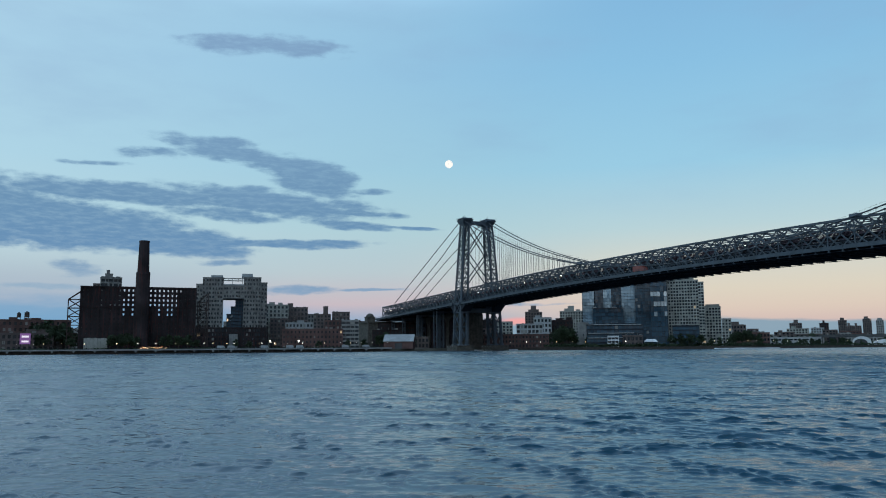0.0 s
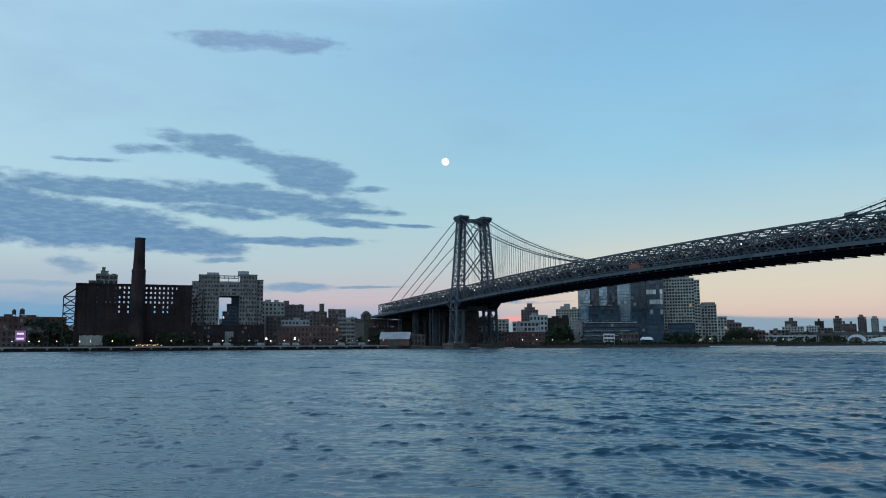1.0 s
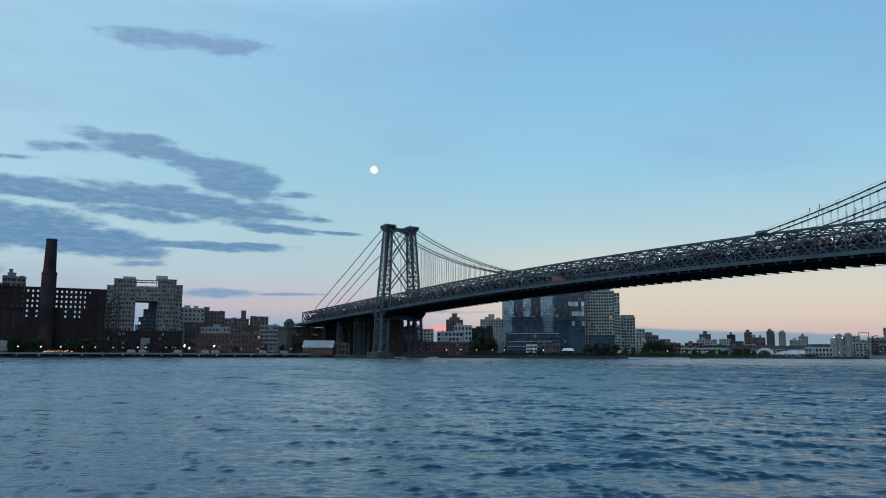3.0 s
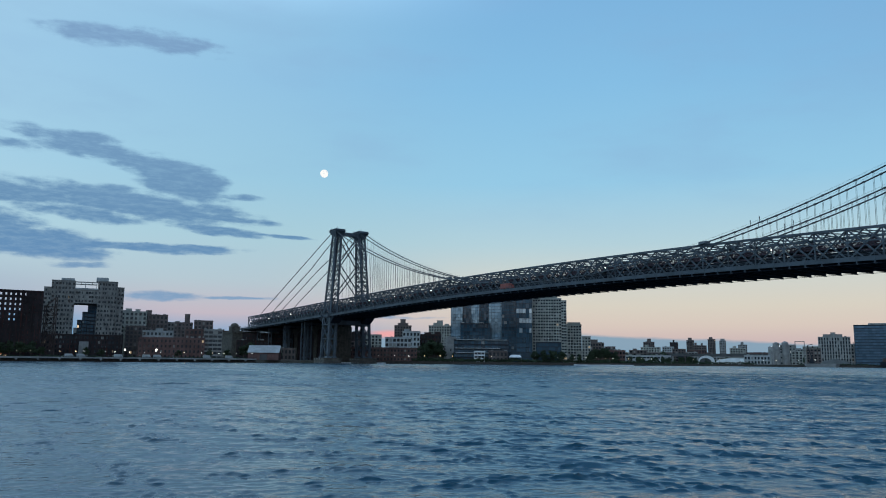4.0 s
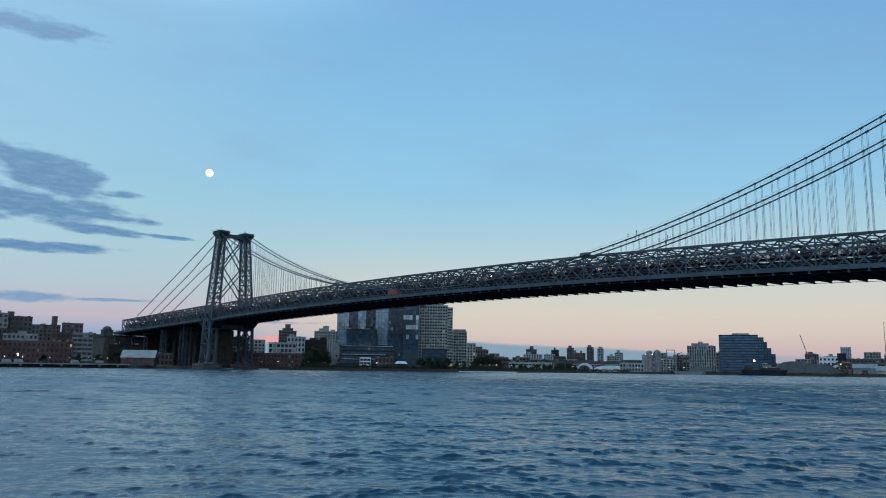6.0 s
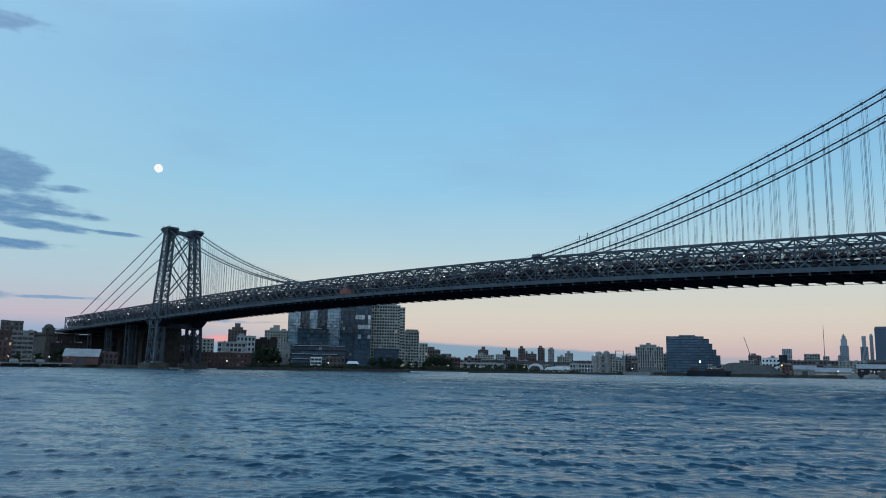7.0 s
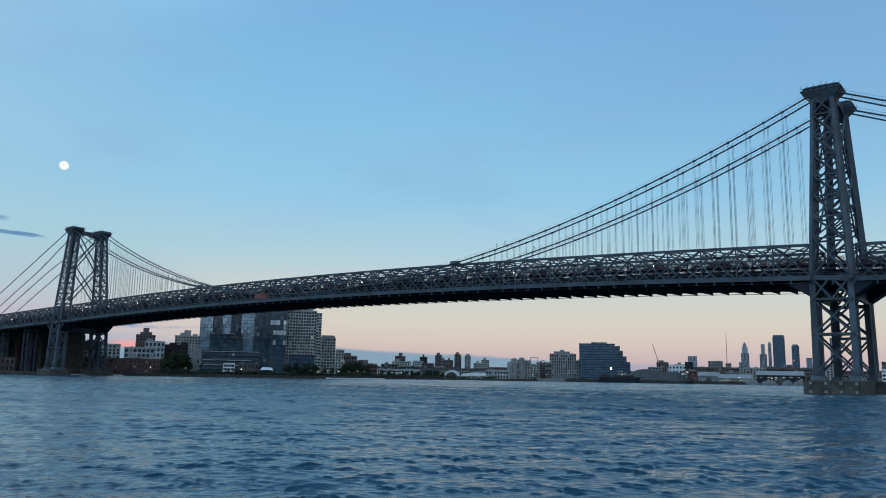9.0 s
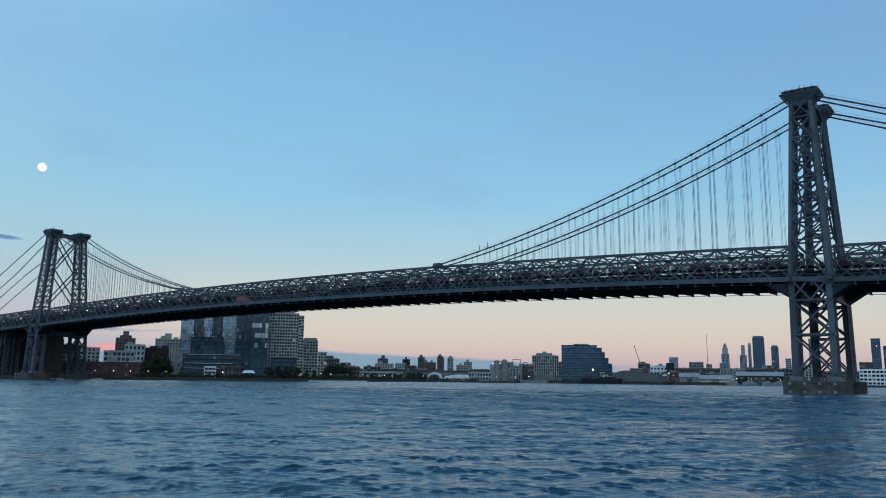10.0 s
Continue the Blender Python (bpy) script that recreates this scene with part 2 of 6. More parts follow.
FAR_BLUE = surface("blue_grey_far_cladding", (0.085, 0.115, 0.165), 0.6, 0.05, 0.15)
ORANGE = surface("orange_mesh", (0.5, 0.22, 0.12), 0.8, 0.5, 0.3)
PANE_SKY = glass("banded_office_glass", (0.10, 0.15, 0.20), 0.12, 0.004, metal=0.6, spread=0.2, tilt=0.03)
PANE_PALE = glass("pale_mirror_glass", (0.20, 0.28, 0.33), 0.14, 0.002, metal=0.7, spread=0.15, tilt=0.03)
PANE_CHECK = glass("white_bay_glass", (0.42, 0.46, 0.47), 0.16, 0.0, metal=0.6, spread=0.25, tilt=0.03)
LAMP_WARM = lamp_material("warm_lamp", (1.0, 0.70, 0.38), 5.0)
LAMP_WHITE = lamp_material("white_lamp", (1.0, 0.93, 0.82), 6.0)


def water_material():
    """Dark green-blue river. The mesh carries the waves that it can hold; the slopes too fine for it, stored as "ripple", widen the gloss."""
    def build(t):
        pos = t.n("NewGeometry").outputs["Position"]
        rip = t.n("Attribute", {"attribute_name": "ripple"}).outputs["Fac"]
        lie = t.n("Mapping", {}, Vector=pos, Scale=(1.0, 0.55, 1.0), Rotation=(0, 0, 0.5)).outputs[0]
        big = t.n("TexNoise", {}, Vector=lie, Scale=0.22, Detail=3.0, Roughness=0.6).outputs[0]
        mid = t.n("TexNoise", {}, Vector=lie, Scale=1.6, Detail=5.0, Roughness=0.6).outputs[0]
        fine = t.n("TexNoise", {}, Vector=pos, Scale=7.0, Detail=3.0, Roughness=0.6).outputs[0]
        wind = t.n("Attribute", {"attribute_name": "wind"}).outputs["Fac"]
        h = t.math("MULTIPLY", wind, t.math("ADD", t.math("MULTIPLY", mid, 0.026), t.math("MULTIPLY", fine, 0.007)))
        h = t.math("ADD", h, t.math("MULTIPLY", t.math("MULTIPLY", big, t.math("MULTIPLY", rip, wind)), 0.5))
        nrm = t.n("Bump", {}, Strength=1.0, Distance=1.0, Height=h).outputs[0]
        patch = t.n("TexNoise", {}, Vector=lie, Scale=0.05, Detail=6.0, Roughness=0.62).outputs[0]
        c = t.mix(patch, (0.010, 0.042, 0.068, 1), (0.014, 0.052, 0.080, 1))
        rough = t.math("ADD", 0.11, t.math("MULTIPLY", rip, t.range(patch, 0.40, 0.60, 0.10, 0.22)))
        return t.n("BsdfPrincipled", {}, Base_Color=c, Roughness=rough, IOR=1.333, Normal=nrm).outputs[0]
    return material("river_water", build)


WATER = water_material()


# ---- builders ----
class Mesh:
    """Gathers plain solids into one mesh."""

    def __init__(self):
        self.v, self.f = [], []

    def add(self, verts, faces):
        n = len(self.v)
        self.v += [tuple(p) for p in verts]
        self.f += [tuple(n + i for i in q) for q in faces]
        return self

    def box(self, x0, x1, y0, y1, z0, z1):
        return self.add([(x0, y0, z0), (x1, y0, z0), (x1, y1, z0), (x0, y1, z0), (x0, y0, z1), (x1, y0, z1), (x1, y1, z1), (x0, y1, z1)],
                        [(0, 3, 2, 1), (4, 5, 6, 7), (0, 1, 5, 4), (1, 2, 6, 5), (2, 3, 7, 6), (3, 0, 4, 7)])

    def frustum(self, x, y, z0, z1, r0, r1, n=12, top=True):
        ring = [(math.cos(2 * math.pi * i / n), math.sin(2 * math.pi * i / n)) for i in range(n)]
        vs = [(x + r0 * c, y + r0 * s, z0) for c, s in ring] + [(x + r1 * c, y + r1 * s, z1) for c, s in ring]
        fs = [(i, (i + 1) % n, n + (i + 1) % n, n + i) for i in range(n)] + [tuple(range(n - 1, -1, -1)), tuple(range(n, 2 * n))]
        return self.add(vs, fs)

    def taper(self, lo, hi, z0, z1):
        """A block between two rectangles (x0, x1, y0, y1)."""
        a, b = lo, hi
        return self.add([(a[0], a[2], z0), (a[1], a[2], z0), (a[1], a[3], z0), (a[0], a[3], z0), (b[0], b[2], z1), (b[1], b[2], z1), (b[1], b[3], z1), (b[0], b[3], z1)],
                        [(0, 3, 2, 1), (4, 5, 6, 7), (0, 1, 5, 4), (1, 2, 6, 5), (2, 3, 7, 6), (3, 0, 4, 7)])

    def prism(self, poly, y0, y1):
        """An (x, z) outline pushed from y0 to y1."""
        n = len(poly)
        vs = [(x, y0, z) for x, z in poly] + [(x, y1, z) for x, z in poly]
        fs = [(i, (i + 1) % n, n + (i + 1) % n, n + i) for i in range(n)] + [tuple(range(n - 1, -1, -1)), tuple(range(n, 2 * n))]
        return self.add(vs, fs)

    def beam(self, a, b, w, h=None):
        a, b = Vector(a), Vector(b)
        m = beam_matrix(a, b, w, h or w)
        return self.add([m @ Vector(c) for c in UNIT_V], UNIT_F)

    def data(self, name, *mats):
        me = bpy.data.meshes.new(name)
        me.from_pydata(self.v, [], self.f)
        for m in mats:
            me.materials.append(m)
        me.update()
        return me


UNIT_V = [(x, y, z) for z in (-0.5, 0.5) for x, y in ((-0.5, -0.5), (0.5, -0.5), (0.5, 0.5), (-0.5, 0.5))]
UNIT_F = [(0, 3, 2, 1), (4, 5, 6, 7), (0, 1, 5, 4), (1, 2, 6, 5), (2, 3, 7, 6), (3, 0, 4, 7)]
UNITS = {}


def unit(mat):
    if mat.name not in UNITS:
        UNITS[mat.name] = Mesh().add(UNIT_V, UNIT_F).data("bar_" + mat.name, mat)
    return UNITS[mat.name]


def beam_matrix(a, b, w, h):
    a, b = Vector(a), Vector(b)
    q = (b - a).to_track_quat("Z", "Y")
    return Matrix.LocRotScale((a + b) / 2, q, (w, h, (b - a).length))


POSES = {}


def thing(name, label, category, at=(0, 0, 0), turn=0.0, group="", kind=""):
    ob = new(name)
    m = pose(*at, 0, 0, turn)
    ob.matrix_basis = m
    POSES[ob] = m
    return tagged(ob, label, category, group, kind)


def solid(name, mesh, mat, label, category, at=(0, 0, 0), turn=0.0, group="", kind=""):
    """A thing of one mesh."""
    ob = new(name, mesh.data(name, mat) if isinstance(mesh, Mesh) else mesh)
    ob.matrix_basis = pose(*at, 0, 0, turn)
    POSES[ob] = ob.matrix_basis.copy()
    return tagged(ob, label, category, group, kind)


def part(name, mesh, mat, parent, label="", m=None):
    """One mesh under a thing or part, in its parent's own space."""
    ob = new(name, mesh.data(name, mat) if isinstance(mesh, Mesh) else mesh)
    ob.parent = parent
    if m is not None:
        ob.matrix_basis = m
    return tagged(ob, label) if label else ob


def bar(name, a, b, w, h, mat, parent):
    return part(name, unit(mat), mat, parent, m=beam_matrix(a, b, w, h))


# ---- river ----
def river():
    """One sheet to the horizon, finer where the water is close; wind chop as real relief that fades with distance."""
    ox, oy = -282.0, -47.5
    rad = [6.0, 9.0]
    while rad[-1] < 4900:
        r = rad[-1]
        rad.append(r * (1.05 if r < 12.5 else 1.0030 if r < 20 else 1.0020 if r < 100 else 1.0032 if r < 260 else 1.006 if r < 700 else 1.03))
    rad = np.array(rad)
    fine = np.radians(np.arange(-9, 87, 0.155))
    rough = np.radians(np.arange(90, 348, 6.0))
    ang = np.concatenate([fine, rough])
    rr, aa = np.meshgrid(rad, ang, indexing="ij")
    x, y = ox + rr * np.sin(aa), oy + rr * np.cos(aa)
    rng = np.random.default_rng(7)
    z = np.zeros_like(x)
    step = rr * np.where(rr < 20, 0.003, np.where(rr < 100, 0.0020, np.where(rr < 260, 0.0032, 0.006)))
    held, dx, dy = np.zeros_like(x), np.zeros_like(x), np.zeros_like(x)
    whole = 0.0
    packs = rng.random((16, 3))
    pack = sum(np.sin((x * math.cos(6.28 * a) + 0.6 * y * math.sin(6.28 * a)) * 6.28 / (1.0 + 3.2 * b) + 6.28 * c) for a, b, c in packs) / math.sqrt(8)
    burst = np.clip(pack - 0.1, 0, 0.9)
    packs = rng.random((16, 3))
    pack = sum(np.sin((x * math.cos(6.28 * a) + 0.6 * y * math.sin(6.28 * a)) * 6.28 / (5.0 + 14.0 * b) + 6.28 * c) for a, b, c in packs) / math.sqrt(8)
    open_water = 1 + 1.7 * np.clip((rr - 40) / 80, 0, 1)
    broad = np.clip(0.55 + 0.6 * pack, 0.1, 1.5)
    for i in range(132):
        kind = i % 4
        wl = (0.12 * 2.5 ** rng.random(), 0.28 * 2.7 ** rng.random(), 0.75 * 2.6 ** rng.random(), 2.0 * 3.5 ** rng.random())[kind]
        th = math.radians(212) + rng.normal(0, (0.6, 0.42, 0.36, 0.4)[kind])
        steep = (0.018, 0.060, 0.022, 0.011)[kind] * (0.6 + 0.8 * rng.random())
        amp = steep * wl / (2 * math.pi)
        ph = rng.random() * 6.283
        arg = 2 * math.pi / wl * (x * math.sin(th) + y * math.cos(th)) + ph
        fade = np.clip((wl - 2.2 * step) / (1.5 * step + 1e-6), 0, 1)
        size = amp * fade * (0.5 + 0.9 * burst, 0.40 + 1.05 * burst, broad * open_water, open_water - 0.4)[kind]
        z += size * np.cos(arg)
        dx -= 1.05 * size * math.sin(th) * np.sin(arg)
        dy -= 1.05 * size * math.cos(th) * np.sin(arg)
        held += (steep * fade) ** 2
        whole += steep ** 2
    ripple = np.clip(1 - held / whole, 0, 1)
    wave = rng.random((8, 3))
    gust = sum(np.sin(x * (0.01 + 0.03 * a) * (1 if i % 2 else -1) + y * (0.01 + 0.03 * b) + 6.28 * c) for i, (a, b, c) in enumerate(wave)) / 8
    # calmer in the lee of the far bank to the north, windier towards the south
    wind = np.interp(np.degrees(aa), (0, 25, 55), (0.92, 0.96, 1.12))
    lift = (0.92 + 0.35 * gust) * wind
    ripple = np.clip(ripple * wind, 0, 1.3)
    lift[:, len(fine):] = 0
    z *= lift
    x, y = x + dx * lift, y + dy * lift
    z[:, len(fine):] = 0
    z[0] = 0
    nr, na = x.shape
    co = np.stack([x, y, z], -1).reshape(-1, 3)
    i, j = np.meshgrid(np.arange(nr - 1), np.arange(na), indexing="ij")
    jn = (j + 1) % na
    quads = np.stack([i * na + j, (i + 1) * na + j, (i + 1) * na + jn, i * na + jn], -1).reshape(-1, 4)[:, ::-1]
    co = np.concatenate([co, [[ox, oy, 0.0]]])
    c = len(co) - 1
    tris = np.array([[c, (k + 1) % na, k] for k in range(na)])
    me = bpy.data.meshes.new("water")
    nq, nt = len(quads), len(tris)
    me.vertices.add(len(co)), me.loops.add(4 * nq + 3 * nt), me.polygons.add(nq + nt)
    me.vertices.foreach_set("co", co.astype(np.float32).ravel())
    me.loops.foreach_set("vertex_index", np.concatenate([quads.ravel(), tris.ravel()]).astype(np.int32))
    me.polygons.foreach_set("loop_start", np.concatenate([4 * np.arange(nq), 4 * nq + 3 * np.arange(nt)]).astype(np.int32))
    me.update(calc_edges=True)
    gale = me.attributes.new("wind", "FLOAT", "POINT")
    gale.data.foreach_set("value", np.concatenate([(np.interp(np.degrees(aa), (0, 25, 55), (0.35, 0.65, 1.7)) + 0.7 * np.clip((rr - 50) / 100, 0, 1)).ravel(), [0.0]]).astype(np.float32))
    rip = me.attributes.new("ripple", "FLOAT", "POINT")
    rip.data.foreach_set("value", np.concatenate([ripple.ravel(), [0.0]]).astype(np.float32))
    me.polygons.foreach_set("use_smooth", [True] * len(me.polygons))
    me.materials.append(WATER)
    me.update()
    ob = new("water", me)
    return tagged(ob, "choppy blue-grey river water with wind ripples", "river", kind="structure")


river()

# the far bank, and the ground behind it to the horizon
bank = Mesh()
SHORE = [(-900, 496), (-60, 496), (-40, 500), (30, 500), (60, 478), (110, 462), (160, 440), (210, 425), (260, 430), (330, 455), (400, 450), (440, 410), (470, 385), (520, 335), (555, 262), (610, 200), (650, 110), (690, 0), (760, -200), (1300, -800)]
back = [(4300, -900), (4300, 2600), (1500, 4200), (-1200, 4200)]
outline = SHORE + back
n = len(outline)
bank.add([(x, y, 2.0) for x, y in outline] + [(x, y, -1.0) for x, y in outline],
         [tuple(range(n))] + [(i, i + n, (i + 1) % n + n, (i + 1) % n) for i in range(n)])
solid("ground", bank, SOIL, "flat dark urban riverbank ground", "ground", kind="structure")

# ---- bridge ----
TOP_M, TOP_B, YB = 100.6, 103.8, 487.0


def camber(y):
    """Height of the top chord."""
    if y > 487:
        return 48.6 - (y - 487) * 0.033
    if y < 0:
        return 47.6 + y * 0.03
    return 53.0 - 5.0 * ((y - 243) / 243) ** 2


TRUSS = 12.0


def tower(y0, top, label, group="towers of the suspension bridge"):
    tw = thing("bridge_tower", label, "bridge tower", (0, y0, 0), group=group)
    k = (top - 48) / (99.3 - 48)

    def zz(z):
        return z if z < 48 else 48 + (z - 48) * k
    levels = [6.0, 18.4, 29.2, 36.3, 48.8, 55.6, 62.4, 69.1, 75.9, 82.7, 89.5, 96.0]

    def xo(z):
        return float(np.interp(z, (6, 36, 50, 97), (19.0, 17.6, 16.6, 13.2)))

    def xi(z):
        return float(np.interp(z, (6, 36, 50, 97), (11.6, 10.6, 9.4, 7.2)))

    def yh(z):
        return float(np.interp(z, (6, 36, 48, 97), (5.8, 5.6, 4.6, 2.65)))
    for s in (-1, 1):
        for fx, ins in ((xo, -1), (xi, 1)):
            for sy in (-1, 1):
                for z0, z1, w in ((4.6, 36.3, 1.8), (36.3, 96.0, 1.3)):
                    a = (s * (fx(z0) + ins * w / 2), sy * (yh(z0) - w / 2 + 0.6), zz(z0))
                    b = (s * (fx(z1) + ins * w / 2), sy * (yh(z1) - w / 2 + 0.6), zz(z1))
                    bar("column", a, b, w, w, STEEL, tw)
        for lo, hi in zip(levels, levels[1:]):
            w = 0.6 if lo < 36 else 0.5
            cells = 1 if lo not in (29.2,) else 3
            for sy in (-1, 1):
                yl, yu = sy * yh(lo), sy * yh(hi)
                for c in range(cells):
                    f0, f1 = c / cells, (c + 1) / cells
                    xl0, xl1 = xi(lo) + (xo(lo) - xi(lo)) * f0, xi(lo) + (xo(lo) - xi(lo)) * f1
                    xu0, xu1 = xi(hi) + (xo(hi) - xi(hi)) * f0, xi(hi) + (xo(hi) - xi(hi)) * f1
                    bar("diagonal_brace", (s * xl0, yl, zz(lo)), (s * xu1, yu, zz(hi)), w * 0.7, w, STEEL, tw)
                    bar("diagonal_brace", (s * xl1, yl, zz(lo)), (s * xu0, yu, zz(hi)), w * 0.7, w, STEEL, tw)
                bar("horizontal_strut", (s * xi(hi), yu, zz(hi)), (s * xo(hi), yu, zz(hi)), w * 0.8, w * 1.2, STEEL, tw)
                for fx, ins in ((xo, -1), (xi, 1)):
                    gus = Mesh()
                    xx, g = s * fx(hi), 1.5 if lo < 36 else 1.1
                    xe = xx + s * ins * (1.8 if lo < 36 else 1.3)
                    gus.prism([(xe, zz(hi) - g), (xe + s * ins * g, zz(hi) - 0.3), (xe + s * ins * g, zz(hi) + 0.3), (xe, zz(hi) + g)], yu + sy * 0.28 - 0.05, yu + sy * 0.28 + 0.05)
                    part("gusset_plate", gus, STEEL, tw)
            for fx in (xo, xi):
                n = 2 if lo == 29.2 else 1
                for c in range(n):
                    f0, f1 = -1 + 2 * c / n, -1 + 2 * (c + 1) / n
                    bar("diagonal_brace", (s * fx(lo), f0 * yh(lo), zz(lo)), (s * fx(hi), f1 * yh(hi), zz(hi)), w * 0.7, w, STEEL, tw)
                    bar("diagonal_brace", (s * fx(lo), f1 * yh(lo), zz(lo)), (s * fx(hi), f0 * yh(hi), zz(hi)), w * 0.7, w, STEEL, tw)
                bar("horizontal_strut", (s * fx(hi), -yh(hi), zz(hi)), (s * fx(hi), yh(hi), zz(hi)), w * 1.2, w, STEEL, tw)
        # flared cap with saddle housing and railing
        cx = s * 10.2
        cap = Mesh()
        # the underside swells out like a boat's bow
        prof = ((93.4, 2.9, 2.7), (94.4, 3.1, 3.1), (95.3, 3.4, 3.8), (96.2, 3.8, 4.7), (97.0, 4.1, 5.6), (97.5, 4.2, 6.0), (97.5, 4.4, 6.2), (97.8, 4.4, 6.2), (97.8, 4.0, 5.7), (98.6, 3.8, 5.3),
                (98.6, 4.1, 5.6), (99.1, 3.5, 4.4))
        for z, xh, yh2 in prof:
            cap.v += [(cx - xh, -yh2, zz(z)), (cx + xh, -yh2, zz(z)), (cx + xh, yh2, zz(z)), (cx - xh, yh2, zz(z))]
        for i in range(len(prof) - 1):
            cap.f += [(4 * i + j, 4 * i + (j + 1) % 4, 4 * i + 4 + (j + 1) % 4, 4 * i + 4 + j) for j in range(4)]
        cap.f += [(3, 2, 1, 0), tuple(4 * len(prof) - 4 + j for j in range(4))]
        for i in range(5):
            part("cap_vent", Mesh().box(cx - 4.06, cx - 3.8, -4.0 + 2.0 * i - 0.5, -4.0 + 2.0 * i + 0.5, zz(98.0), zz(98.4)), STEEL_DARK, tw)
        part("cap", cap, STEEL, tw, "flared riveted steel cap over the cable saddles")
        for sx in (-4.25, 4.25):
            rail = Mesh()
            for i in range(7):
                yy = -6.0 + 2.0 * i
                rail.box(cx + sx - 0.05, cx + sx + 0.05, yy - 0.05, yy + 0.05, zz(98.6), zz(99.6))
            rail.box(cx + sx - 0.06, cx + sx + 0.06, -6.1, 6.1, zz(98.4), zz(98.4) + 0.08)
            part("cap_railing", rail, STEEL, tw)
        mast = Mesh()
        mast.frustum(cx, 0.4, zz(99.0), zz(99.0) + 2.8, 0.14, 0.05, 6)
        mast.frustum(cx, -0.9, zz(99.0), zz(99.0) + 1.7, 0.12, 0.05, 6)
        mast.box(cx - 0.5, cx + 0.5, -1.5, 1.0, zz(99.0), zz(99.0) + 0.6)
        part("beacon_mast", mast, STEEL, tw)
        # stepped pedestals under the columns
        for fx, ins in ((xo, -1), (xi, 1)):
            for sy in (-1, 1):
                x, y = s * (fx(6) + ins * 1.2), sy * (yh(6) - 0.5)
                p = Mesh().taper((x - 1.9, x + 1.9, y - 1.9, y + 1.9), (x - 1.4, x + 1.4, y - 1.4, y + 1.4), 4.0, 5.4)
                part("pedestal", p, STEEL, tw)
    # bracing between the two shafts
    for sy in (-1, 1):
        for lo, hi in ((52.0, 72.5), (72.5, 93.0)):
            y = sy * (yh((lo + hi) / 2) - 0.2)
            for a, b in ((-1, 1), (1, -1)):
                bar("sway_brace", (a * xi(lo), y, zz(lo)), (b * xi(hi), y, zz(hi)), 0.45, 0.75, STEEL, tw)
        y = sy * yh(95)
        arch = Mesh()
        pts = [(-7.6, 91.5), (-7.6, 97.0), (7.6, 97.0), (7.6, 91.5), (6.6, 93.6), (4.2, 94.7), (0, 95.1), (-4.2, 94.7), (-6.6, 93.6)]
        arch.prism([(x, zz(z)) for x, z in pts], y - 0.4, y + 0.4)
        part("portal_arch", arch, STEEL, tw)
        bar("cross_girder", (-xi(30), sy * yh(30), 31.0), (xi(30), sy * yh(30), 31.0), 1.0, 3.2, STEEL, tw)
        bar("cross_girder", (-19.5, sy * (yh(36) + 0.5), 36.0), (19.5, sy * (yh(36) + 0.5), 36.0), 1.2, 1.6, STEEL, tw)
    # deck bracket that carries the roadway ends out past the shaft
    for s in (-1, 1):
        for sy in (-1, 1):
            br = Mesh()
            br.add([(s * 17.5, sy * 6.0, 34.9), (s * 17.5, sy * 13.5, 34.9), (s * 17.5, sy * 6.0, 30.0), (s * 9.5, sy * 6.0, 34.9), (s * 9.5, sy * 13.5, 34.9), (s * 9.5, sy * 6.0, 30.0)],
                   [(0, 1, 2), (5, 4, 3), (0, 3, 4, 1), (1, 4, 5, 2), (2, 5, 3, 0)])
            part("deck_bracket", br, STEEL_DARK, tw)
    return tw


tower(0.6, TOP_M, "tall blue-grey steel lattice suspension bridge tower on stone piers")
tower(YB, TOP_B, "tall blue-grey steel lattice bridge tower at the far bank")


STONES = {}


def pier(x, y, label, pieces):
    """Coursed granite blocks round a core, with pale mooring plates and a timber rubbing cap."""
    pr = thing("bridge_pier", label, "bridge pier", (x, y, 0), group="stone piers of the bridge")
    part("core", Mesh().box(-7.0, 7.0, -8.2, 8.2, -1.0, 3.5), GRANITE, pr)
    part("cap_slab", Mesh().taper((-7.7, 7.7, -8.9, 8.9), (-7.3, 7.3, -8.5, 8.5), 3.5, 4.1), TIMBER, pr)
    rest = Mesh()
    for course in range(5):
        z0 = -0.9 + 0.88 * course
        for face in range(4):
            length = 17.2 if face % 2 else 14.8
            n = 9 if face % 2 else 8
            wdt = length / n
            key = round(wdt, 3)
            if key not in STONES:
                STONES[key] = Mesh().taper((-wdt / 2 + 0.02, wdt / 2 - 0.02, -0.3, 0.3), (-wdt / 2 + 0.05, wdt / 2 - 0.05, -0.26, 0.3), 0, 0.84).data("stone_block", GRANITE)
            for i in range(n):
                off = -length / 2 + wdt * (i + 0.5)
                turn = 90 * face
                r = 8.4 if face % 2 == 0 else 7.2
                m = pose(0, 0, 0, 0, 0, turn) @ pose(off, -r + random.uniform(-0.03, 0.03), z0)
                if pieces:
                    part("stone_block", STONES[key], GRANITE, pr, m=m)
                else:
                    rest.add([m @ v.co for v in STONES[key].vertices], [tuple(p.vertices) for p in STONES[key].polygons])
    if rest.v:
        tagged(part("stonework", rest, GRANITE, pr), kind="stuff")
    for i in range(4):
        for zz in (0.35, 2.85):
            part("mooring_plate", Mesh().box(-7.75, -7.5, -6.4 + 4.2 * i, -5.6 + 4.2 * i, zz, zz + 0.75), CONCRETE, pr)
    return pr


